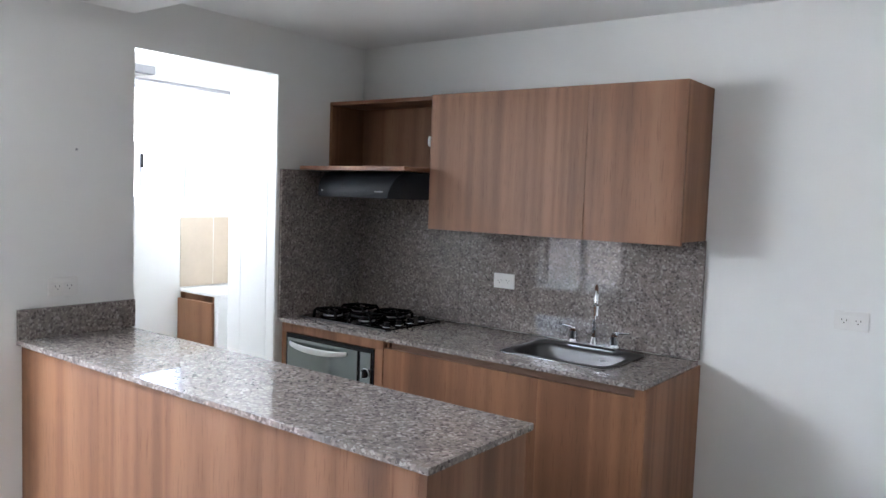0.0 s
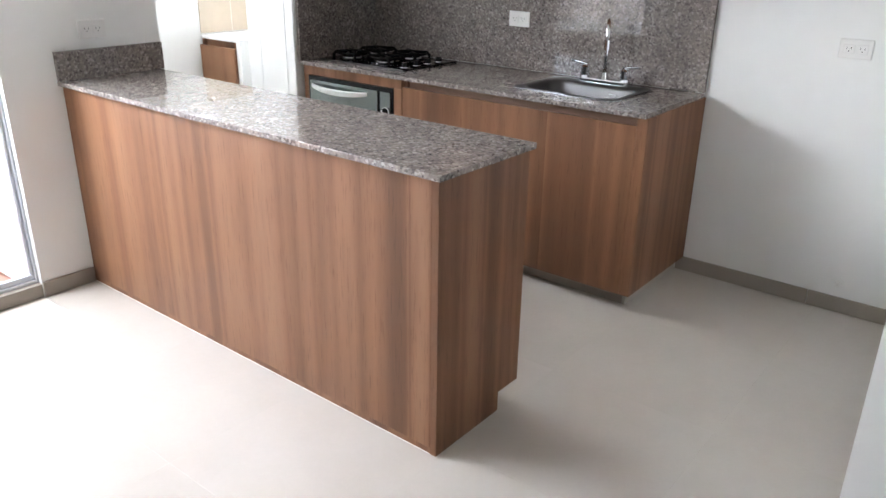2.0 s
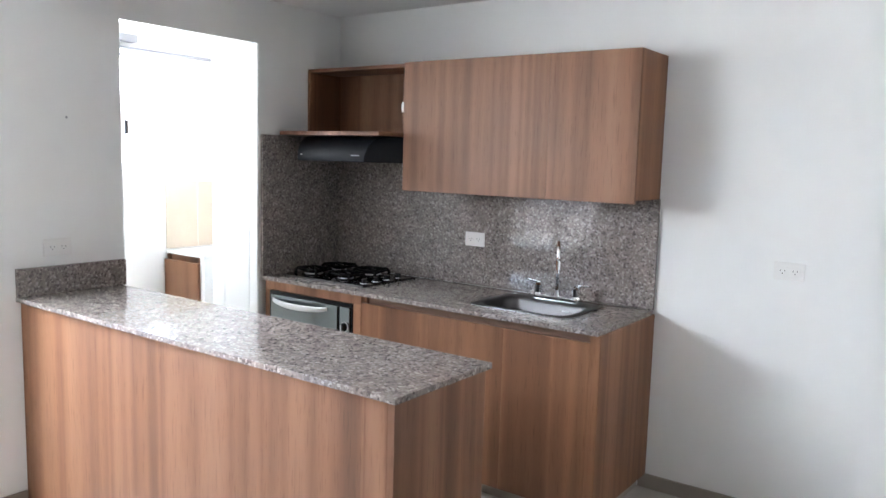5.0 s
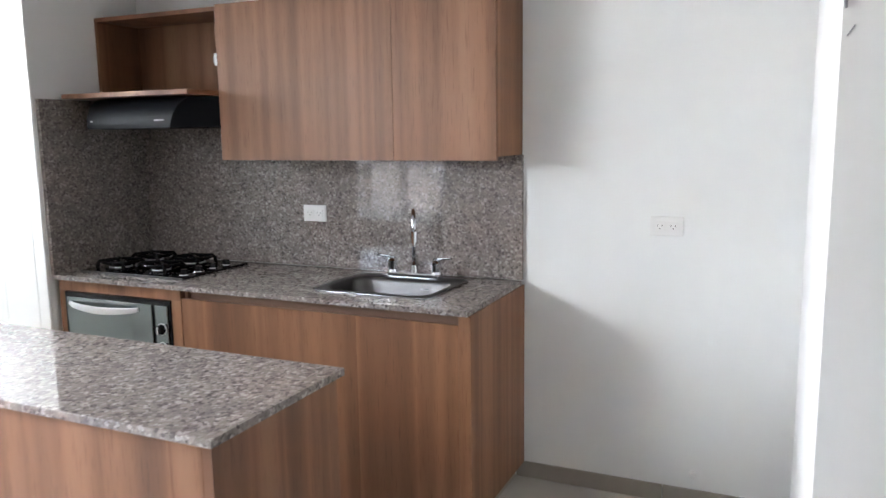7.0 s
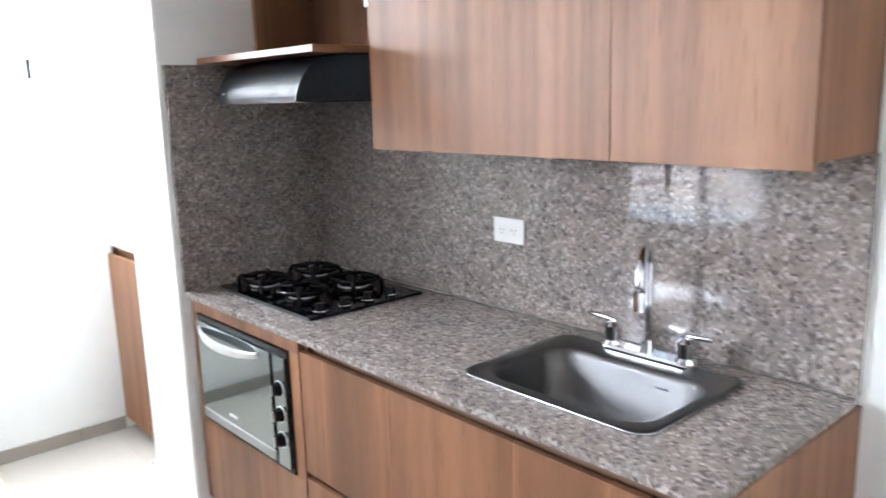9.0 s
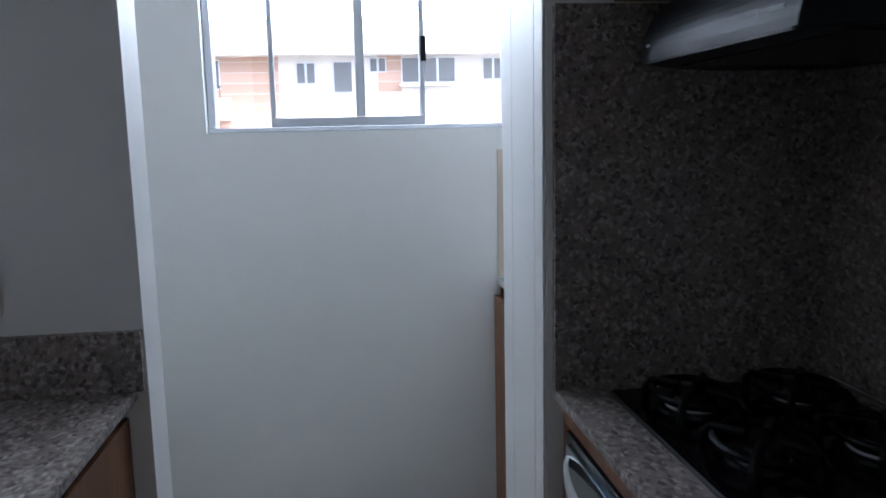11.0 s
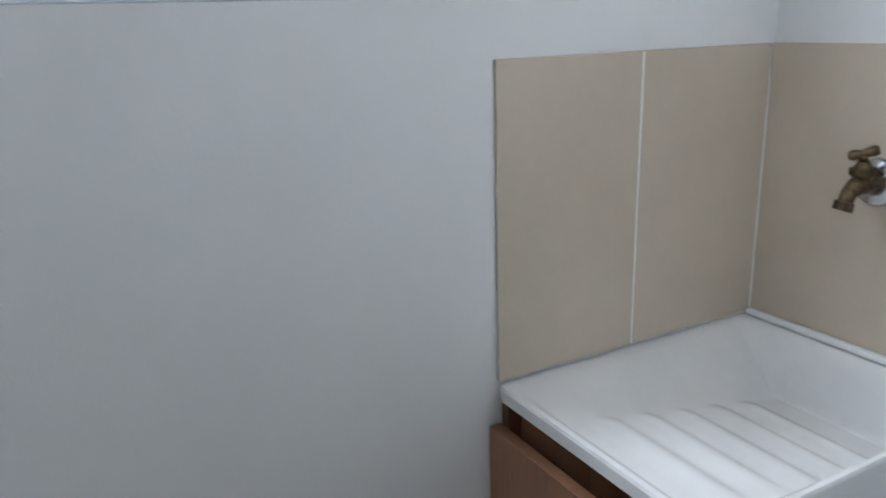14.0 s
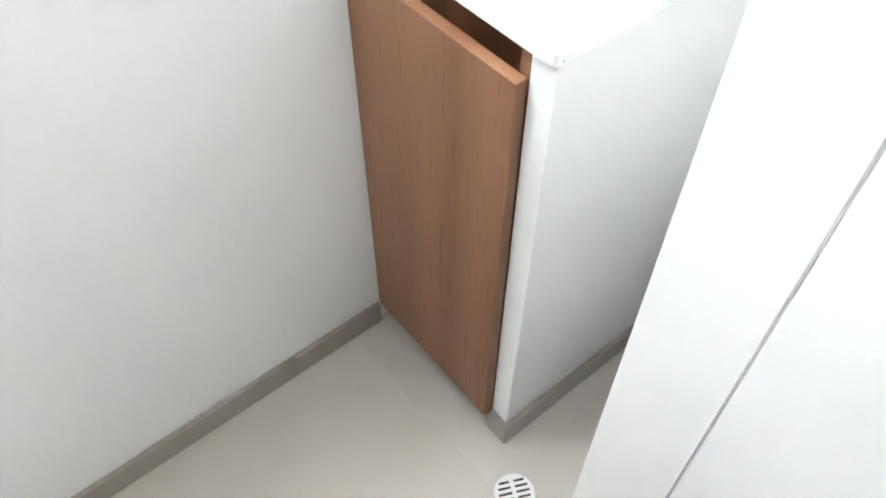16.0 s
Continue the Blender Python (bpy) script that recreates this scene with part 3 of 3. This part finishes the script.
for k in range(4):
    a = 0.002 + k * 0.491
    part("door", cube(a, -1.463, 0.075, a + 0.488, -1.445, PT - 0.055, bevel=0.001), WOOD, pen)
# same shade-darkened brown in the peninsula's grip gap
part("grip_rail", cube(0.002, -1.49, PT - 0.1, 1.95, -1.475, PT - 0.0195), GAP_SHADE_WOOD, pen)
part("sealant_bead", cube(0.013, -1.8722, 0.0003, 1.966, -1.8692, 0.002, bevel=0.0006, seg=1), WHITE_GROUT, pen, "white sealant line along the floor")
part("bottom", cube(0.002, -1.85, 0.07, 1.95, -1.465, 0.086), WOOD, pen)
part("back_plinth", cube(0.002, -1.56, 0.0, 1.966, -1.545, 0.068), SKIRT, pen)
tagged(part("peninsula_worktop", cube(0.001, -1.89, PT - 0.019, 2.009, -1.425, PT, bevel=0.002), GRANITE), "polished speckled granite peninsula worktop", "worktop")
tagged(part("granite_upstand", cube(0.0005, -1.888, PT + 0.0005, 0.02, -1.408, 1.012, bevel=0.001), GRANITE), "low granite upstand on the wall", "upstand")

# ---- laundry ----
BZ = 0.89
tagged(part("basin_side_wall", box(box(cube(-0.65, -0.512, 0.0, -0.612, -0.023, 0.76), -0.65, -0.512, 0.76, -0.612, -0.475, 0.868), -0.627, -0.475, 0.76, -0.612, -0.023, 0.868), WALL), "low white wall carrying the laundry basin", "wall", kind="structure")
lcab = thing("laundry_cabinet", (-0.8, -0.5, 0), "brown laminate cabinet with one door under the basin", "cabinet")
part("side_panel", box(cube(-0.984, -0.51, 0.06, -0.968, -0.04, 0.75), -0.984, -0.51, 0.75, -0.968, -0.478, 0.866), WOOD, lcab)
part("side_panel", box(cube(-0.668, -0.51, 0.06, -0.652, -0.04, 0.75), -0.668, -0.51, 0.75, -0.652, -0.478, 0.868), WOOD, lcab)
part("top_rail", cube(-0.966, -0.49, 0.79, -0.68, -0.478, 0.866), WOOD, lcab)
part("bottom", cube(-0.966, -0.5, 0.06, -0.68, -0.04, 0.076), WOOD, lcab)
part("door", cube(-0.982, -0.532, 0.055, -0.651, -0.514, 0.833, bevel=0.0012), WOOD, lcab)
part("plinth", cube(-0.984, -0.485, 0.0, -0.652, -0.475, 0.058), SKIRT, lcab)
basin = thing("laundry_basin", (-0.8, -0.27, 0.87), "white moulded laundry basin with a ribbed washboard", "basin")
X0, X1, Y0, Y1 = -0.984, -0.6105, -0.518, -0.031
bm = bmesh.new()


def rect(x0, y0, x1, y1, zf, zb, r=0.012):
    return [(x, y, zf + (zb - zf) * (y - y0) / (y1 - y0)) for x, y in rounded(x0, y0, x1, y1, r, 3)]


loft(bm, [rect(X0, Y0, X1, Y1, BZ - 0.02, BZ - 0.02), rect(X0, Y0, X1, Y1, BZ - 0.004, BZ - 0.004, 0.01), rect(X0 + 0.002, Y0 + 0.002, X1 - 0.002, Y1 - 0.002, BZ, BZ, 0.01), rect(X0 + 0.0085, Y0 + 0.0085, X1 - 0.0085, Y1 - 0.016, BZ - 0.0002, BZ - 0.0002, 0.002)], False, False)
part("rim", bm, BASIN, basin, smooth=False)
bm = bmesh.new()


def ease(f):
    f = max(0.0, min(1.0, f))
    return f * f * (3 - 2 * f)


NU, NX = 120, 40
BX0, BX1, BY0, BY1 = X0 + 0.008, X1 - 0.008, Y0 + 0.008, Y1 - 0.0155
grid = []
for i in range(NU + 1):
    y = BY0 + (BY1 - BY0) * i / NU
    u = (y - BY0) / (BY1 - BY0)
    row = []
    for k in range(NX + 1):
        x = BX0 + (BX1 - BX0) * k / NX
        side = ease((x - BX0) / 0.1) * ease((BX1 - x) / 0.03)
        flat = ease((x - BX0 - 0.085) / 0.045) * ease((BX1 - x - 0.025) / 0.03)
        deep = (0.008 * ease((y - BY0) / 0.02) + 0.094 * u) * ease((BY1 - y) / 0.035)
        wave = 0.0034 * (1 - math.cos(2 * math.pi * (u - 0.1) / 0.142)) if 0.1 < u < 0.81 else 0.0
        row.append(bm.verts.new((x, y, BZ - deep * side + wave * flat)))
    grid.append(row)
for a, b in zip(grid, grid[1:]):
    for k in range(NX):
        bm.faces.new((a[k], a[k + 1], b[k + 1], b[k]))
part("washboard", bm, BASIN, basin, "white ribbed sloping basin floor", smooth=True)
part("back_ledge", cube(X0 + 0.006, Y1 - 0.014, BZ + 0.0012, X1 - 0.002, Y1 - 0.001, BZ + 0.012, bevel=0.004), BASIN, basin)

tiles = thing("basin_splash_tiles", (-0.975, -0.03, BZ), "beige ceramic tiles round the laundry basin", "wall tiles")
for a, b in ((-0.517, -0.286), (-0.282, -0.034)):
    part("tile", cube(-0.9845, a, 0.896, -0.9795, b, 1.315, bevel=0.001), BEIGE, tiles)
part("tile", cube(-0.979, -0.033, 0.899, -0.5, -0.0225, 1.315, bevel=0.001), BEIGE, tiles)
part("grout", cube(-0.9845, -0.2858, 0.893, -0.9803, -0.2822, 1.314), WHITE_GROUT, tiles)
for a, b in ((0.893, 0.985), (0.995, 1.118), (1.124, 1.2), (1.207, 1.262)):
    part("grout", cube(-0.98, -0.0346, a, -0.9775, -0.0315, b, bevel=0.0008), WHITE_GROUT, tiles)

ltap = thing("garden_tap", (-0.8, -0.033, 1.14), "worn brass garden tap with a round wall plate", "tap")
LX, LY, LZ = -0.795, -0.0335, 1.137
part("wall_plate", rod(rod(bmesh.new(), (LX, LY, LZ), (LX, LY - 0.004, LZ), 0.033, 0.032, 28), (LX, LY - 0.004, LZ), (LX, LY - 0.009, LZ), 0.03, 0.018, 28), PLATE, ltap, "dull chrome round wall plate")
bm = bmesh.new()
tube(bm, [(LX, LY - 0.006, LZ), (LX, LY - 0.018, LZ + 0.001), (LX, LY - 0.034, LZ + 0.002), (LX, LY - 0.046, LZ), (LX - 0.002, LY - 0.057, LZ - 0.009), (LX - 0.003, LY - 0.062, LZ - 0.022)], [0.0165, 0.0135, 0.0145, 0.0125, 0.0105, 0.0098], 16)
rod(bm, (LX - 0.003, LY - 0.0612, LZ - 0.019), (LX - 0.004, LY - 0.0638, LZ - 0.03), 0.0128, 0.013, 16)
rod(bm, (LX, LY - 0.034, LZ + 0.006), (LX, LY - 0.035, LZ + 0.014), 0.0125, 0.0135, 16)
part("body", bm, BRASS, ltap, smooth=False)
part("bonnet", rod(rod(bmesh.new(), (LX, LY - 0.035, LZ + 0.0142), (LX, LY - 0.036, LZ + 0.0235), 0.0165, 0.0165, 6), (LX, LY - 0.036, LZ + 0.0237), (LX, LY - 0.037, LZ + 0.032), 0.0115, 0.008, 12), BRASS, ltap)
bm = bmesh.new()
rod(bm, (LX, LY - 0.037, LZ + 0.0322), (LX, LY - 0.038, LZ + 0.041), 0.006, 0.006, 10)
tube(bm, [(LX - 0.016, LY - 0.043, LZ + 0.038), (LX - 0.011, LY - 0.042, LZ + 0.039), (LX, LY - 0.038, LZ + 0.042), (LX + 0.011, LY - 0.034, LZ + 0.047), (LX + 0.016, LY - 0.032, LZ + 0.049)], [0.006, 0.0075, 0.0052, 0.0075, 0.006], 12)
part("handle", bm, BRASS, ltap, smooth=True)

screw = thing("screw_cap", (-0.6115, -0.506, 0.876), "tiny dark screw cap on the white basin wall", "screw cap")
part("cap", rod(bmesh.new(), (-0.6118, -0.506, 0.8765), (-0.6105, -0.506, 0.8765), 0.0028, 0.002, 12), JOINT, screw)

# floor drain
fd = thing("floor_drain", (-0.518, -0.572, 0.0), "round white floor drain grate with dark slots", "drain")
DX, DY = -0.518, -0.572
turn = Matrix.Translation((DX, DY, 0)) @ Matrix.Rotation(radians(64), 4, "Z")
part("grate", rod(bmesh.new(), (DX, DY, 0.0005), (DX, DY, 0.005), 0.038, 0.035, 32), PLASTIC, fd)
for k in range(-2, 3):
    w = 0.029 * math.sqrt(1 - (k * 0.0105 / 0.036) ** 2)
    for a, b in ((-w, -0.004), (0.004, w)):
        slot = cube(a, k * 0.0105 - 0.0021, 0.005, b, k * 0.0105 + 0.0021, 0.0056)
        bmesh.ops.transform(slot, matrix=turn, verts=slot.verts)
        part("slot", slot, DARK, fd)


# ---- windows ----
def bar(parent, name, *b, m=ALU, label=""):
    return part(name, cube(*b, bevel=0.002, seg=1), m, parent, label)


win = thing("window_1", (-1.07, -0.94, 1.385), "aluminium sliding window over the laundry", "window", kind="structure")
WX = -1.06
Y0w, Y1w, Z0w, Z1w = -1.43, -0.456, 1.385, 2.075
bar(win, "window_sill", WX - 0.045, Y0w + 0.001, Z0w + 0.0005, WX + 0.045, Y1w - 0.001, Z0w + 0.016)
bar(win, "window_frame", WX - 0.035, Y0w + 0.001, Z0w + 0.016, WX + 0.035, Y0w + 0.024, Z1w - 0.001)
bar(win, "window_frame", WX - 0.035, Y1w - 0.024, Z0w + 0.016, WX + 0.035, Y1w - 0.001, Z1w - 0.001)
bar(win, "window_frame", WX - 0.035, Y0w + 0.024, Z1w - 0.024, WX + 0.035, Y1w - 0.024, Z1w - 0.001)
LY0, LY1 = -1.235, -0.742
sash = bar(win, "sash", WX + 0.004, LY0, Z0w + 0.0165, WX + 0.03, LY1, Z0w + 0.045)
bar(sash, "stile", WX + 0.004, LY0, Z0w + 0.045, WX + 0.03, LY0 + 0.016, Z1w - 0.024)
bar(sash, "stile", WX + 0.004, LY1 - 0.016, Z0w + 0.045, WX + 0.03, LY1, Z1w - 0.024)
bar(sash, "stile", WX + 0.0, -0.965, Z0w + 0.046, WX + 0.028, -0.935, Z1w - 0.024)
bar(sash, "latch", WX + 0.03, LY1 - 0.012, 1.6, WX + 0.045, LY1 + 0.004, 1.68, m=BLACK, label="black plastic latch")
for a, b, x in ((Y0w + 0.024, LY0 + 0.002, WX - 0.012), (LY0 + 0.016, -0.963, WX + 0.014), (-0.937, LY1 - 0.016, WX + 0.014), (LY1 - 0.002, Y1w - 0.024, WX - 0.012)):
    pane = part("pane", cube(x - 0.002, a, Z0w + 0.03, x + 0.002, b, Z1w - 0.02), GLASS, win)
    pane.visible_shadow = False
rail = thing("curtain_rail", (-0.975, -0.9, 2.09), "thin grey rail along the wall above the window", "rail")
part("bar", cube(-0.9845, -1.9, 2.083, -0.955, -0.1, 2.1, bevel=0.003), JOINT, rail)
jb = thing("junction_box", (-0.97, -0.78, 2.15), "small pale grey box high on the laundry wall", "box")
part("body", cube(-0.9845, -0.86, 2.125, -0.93, -0.72, 2.17, bevel=0.006), JOINT, jb)

door = thing("balcony_door", (-0.06, -3.0, 0), "aluminium framed sliding glass balcony door", "door", kind="structure")
DY0, DY1 = -3.9, -2.1
part("sill", cube(-0.12, DY0 + 0.001, 0.0, -0.002, DY1 - 0.001, 0.058), SKIRT, door, "taupe tiled door sill")
bar(door, "door_frame", -0.1, DY0 + 0.001, 0.0585, -0.03, DY1 - 0.001, 0.0745)
bar(door, "door_frame", -0.1, DY0 + 0.001, 2.05, -0.012, DY1 - 0.001, 2.079)
bar(door, "door_frame", -0.1, DY1 - 0.012, 0.075, -0.03, DY1 - 0.001, 2.05)
bar(door, "door_frame", -0.1, DY0 + 0.001, 0.075, -0.03, DY0 + 0.022, 2.05)
for a, x in ((-3.012, -0.05), (-3.878, -0.08)):
    b = a + 0.898
    leaf = bar(door, "leaf", x - 0.012, a, 0.0755, x + 0.012, b, 0.098)
    bar(leaf, "stile", x - 0.014, a, 0.0985, x + 0.012, a + 0.022, 2.01)
    bar(leaf, "stile", x - 0.014, b - 0.012, 0.0985, x + 0.012, b, 2.01)
    bar(leaf, "top_rail", x - 0.014, a, 2.01, x + 0.014, b, 2.049)
    pane = part("pane", cube(x - 0.003, a + 0.022, 0.0985, x + 0.003, b - 0.012, 2.01), GLASS, leaf)
    pane.visible_shadow = False

# things on the near wall corner and the left wall
inter = thing("cable_stub", (XR + 0.01, -1.5, 1.68), "dark grey cable end and chipped plaster on the corner", "cable")
bm = bmesh.new()
tube(bm, [(XR + 0.007, -1.4995, 1.76), (XR + 0.006, -1.507, 1.71), (XR + 0.002, -1.508, 1.66), (XR + 0.004, -1.505, 1.63)], [0.004, 0.005, 0.004, 0.002], 8)
part("cable", bm, JOINT, inter, smooth=True)
bm = bmesh.new()
tube(bm, [(XR + 0.019, -1.5005, 1.604), (XR + 0.008, -1.501, 1.587)], [0.0012, 0.0012], 6)
part("chip", bm, JOINT, inter)

bracket = thing("ceiling_bracket", (0.204, -1.991, 2.2), "white bracket under the ceiling with a dark screw", "bracket")
part("body", cube(0.204, -1.991, 2.196, 0.337, -1.840, 2.2195, bevel=0.004), PLASTIC, bracket)
part("screw", rod(bmesh.new(), (0.219, -1.971, 2.197), (0.219, -1.971, 2.19), 0.006, 0.005, 12), DARK, bracket)
lamp_cable = thing("lamp_cable", (1.737, -0.735, 2.31), "short dark cable end hanging from the ceiling", "cable")
part("cable", tube(bmesh.new(), [(1.737, -0.735, 2.3095), (1.739, -0.734, 2.295), (1.745, -0.732, 2.283)], 0.006, 8), DARK, lamp_cable, smooth=True)
plug_hole = thing("wall_plug", (0.0, -1.655, 1.636), "small grey plastic wall plug", "wall plug")
part("plug", rod(bmesh.new(), (0.0003, -1.655, 1.636), (0.003, -1.655, 1.636), 0.005, 0.004, 12), JOINT, plug_hole)

# ---- outside ----
tagged(part("ground", cube(-400, -400, -8.3, 400, 400, -8.0), GROUND), "grey paved ground far below", "ground", kind="structure")
bal = thing("balcony_slab", (-0.8, -3.3, -0.1), "balcony slab with terracotta tiles", "balcony")
part("slab", cube(-1.6, -5.0, -0.2, -0.125, -2.08, -0.03), FACADE, bal)
part("paving", cube(-1.6, -5.0, -0.029, -0.125, -2.08, -0.02), TERRA, bal)
fence = thing("balcony_parapet", (-1.55, -3.5, -0.02), "low rendered balcony parapet with dark metal rails", "parapet")
part("wall", cube(-1.6, -5.0, -0.02, -1.48, -2.08, 0.5), FACADE, fence)
for yp in (-4.96, -4.0, -3.06, -2.12):
    part("post", cube(-1.56, yp - 0.02, 0.5, -1.52, yp + 0.02, 1.0), BLACK, fence)
for zb in (0.64, 0.82):
    part("bar", cube(-1.555, -4.98, zb - 0.02, -1.525, -2.1, zb + 0.02), BLACK, fence)
part("handrail", cube(-1.57, -4.98, 0.99, -1.51, -2.1, 1.05, bevel=0.005), BLACK, fence)
bld = thing("apartment_building", (-17, 0, -8), "pale rendered apartment block with brick panels and balconies", "building")
part("wall", cube(-26, -24, -8.0, -17, 16, 5.2), FACADE, bld)
for z in (-6.0, -2.9, 0.14, 3.24):
    part("floor_band", cube(-17.0, -24, z, -16.55, 16, z + 0.85), FACADE, bld)


def far_window(y0, y1, z0, z1, n):
    w = part("window", cube(-16.995, y0, z0, -16.97, y1, z1), ALU, bld)
    s = (y1 - y0) / n
    for k in range(n):
        part("pane", cube(-16.975, y0 + k * s + 0.028, z0 + 0.03, -16.955, y0 + (k + 1) * s - 0.028, z1 - 0.03), FAR_GLASS, w)


for dz in (-5.7, -2.6, 0.5):
    part("brick_panel", cube(-16.999, -5.6, 0.9 + dz, -16.985, -2.4, 2.74 + dz), BRICKWORK, bld)
    part("brick_panel", cube(-16.999, -0.1, 1.9 + dz, -16.985, 0.45, 2.74 + dz), BRICKWORK, bld)
    far_window(-5.26, -3.72, 2.0 + dz, 2.68 + dz, 4)
    far_window(-2.0, -1.55, 2.1 + dz, 2.6 + dz, 2)
    far_window(-1.15, -0.69, 1.89 + dz, 2.62 + dz, 1)
    far_window(-0.3, 0.1, 2.35 + dz, 2.7 + dz, 2)
    far_window(0.45, 1.75, 2.1 + dz, 2.7 + dz, 3)
    far_window(2.4, 2.92, 2.15 + dz, 2.68 + dz, 2)
    far_window(3.0, 3.52, 2.15 + dz, 2.68 + dz, 2)
    for yb in (-8.5, -12.5, -16.5, 6, 10):
        far_window(yb, yb + 1.6, 1.9 + dz, 2.7 + dz, 3)
    rl = part("rail", cube(-16.6, -5.3, 2.04 + dz, -16.57, -3.65, 2.07 + dz), DARK, bld)
    for k in range(9):
        part("baluster", cube(-16.6, -5.3 + k * 0.2, 1.75 + dz, -16.58, -5.28 + k * 0.2, 2.05 + dz), DARK, rl)
    part("balcony", cube(-17, -5.6, 1.3 + dz, -16.55, -3.5, 1.8 + dz), BRICKWORK, bld)
    part("ledge", cube(-17, 0.4, 2.02 + dz, -16.8, 1.8, 2.08 + dz), FACADE, bld)


# ---- skirting and floor tiles ----
def skirting(name, axis, at, u0, u1, out, h=0.068, t=0.011, m=SKIRT, label="taupe ceramic skirting tiles along the wall"):
    base = thing(name, (at, u0, 0) if axis == "x" else (u0, at, 0), label, "skirting", "skirting", "structure")
    u = u0
    while u < u1 - 0.01:
        v = min(u + 0.6, u1)
        if axis == "x":
            b = cube(at, u + 0.001, 0.0005, at + out * t, v - 0.001, h, bevel=0.0015, seg=1)
        else:
            b = cube(u + 0.001, at, 0.0005, v - 0.001, at + out * t, h, bevel=0.0015, seg=1)
        part("tile", b, m, base)
        u = v


skirting("baseboard", "y", -0.0005, 1.957, XR - 0.013, -1)
skirting("baseboard", "x", XR - 0.0005, -1.5, -0.0005, -1)
skirting("baseboard", "y", -1.5005, XR, 5.27, -1)
skirting("baseboard", "x", 0.0005, -2.1, -1.872, 1)
skirting("baseboard", "x", -0.9845, -1.94, -0.534, 1, 0.06)
skirting("baseboard", "x", -0.6115, -0.523, -0.025, 1, 0.06)
skirting("baseboard", "y", -0.5125, -0.652, -0.6, -1, 0.06)
skirting("baseboard", "y", -0.6245, -0.383, -0.004, -1, 0.066, 0.008, WALL, "white painted skirting under the jamb boards")
skirting("baseboard", "x", -0.3855, -0.605, -0.025, -1)
skirting("baseboard", "y", -0.0225, -0.59, -0.4, -1)
skirting("baseboard", "x", -0.1205, -1.94, -1.41, -1)
skirting("baseboard", "y", -5.9995, 0.0, 5.27, 1)

full = None
for i in range(11):
    for j in range(10):
        xa, ya = -1.0 + i * 0.6, -j * 0.6
        if xa < -0.3 and j > 3:
            continue
        w = 0.6 if ya - 0.6 > -1.9 or xa > -0.3 else 0.3
        ca, cb = xa + 0.3, ya - w / 2
        if w < 0.6 or full is None:
            me = bpy.data.meshes.new("floor_tile")
            b = bmesh.new()
            box(b, -0.29985, -w / 2 + 0.00015, -0.008, 0.29985, w / 2 - 0.00015, 0.0)
            b.to_mesh(me)
            b.free()
            me.materials.append(FLOOR)
            if w == 0.6:
                full = me
        else:
            me = full
        t = new("floor_tile", me)
        t.parent = slab
        t.location = (ca, cb, 0)
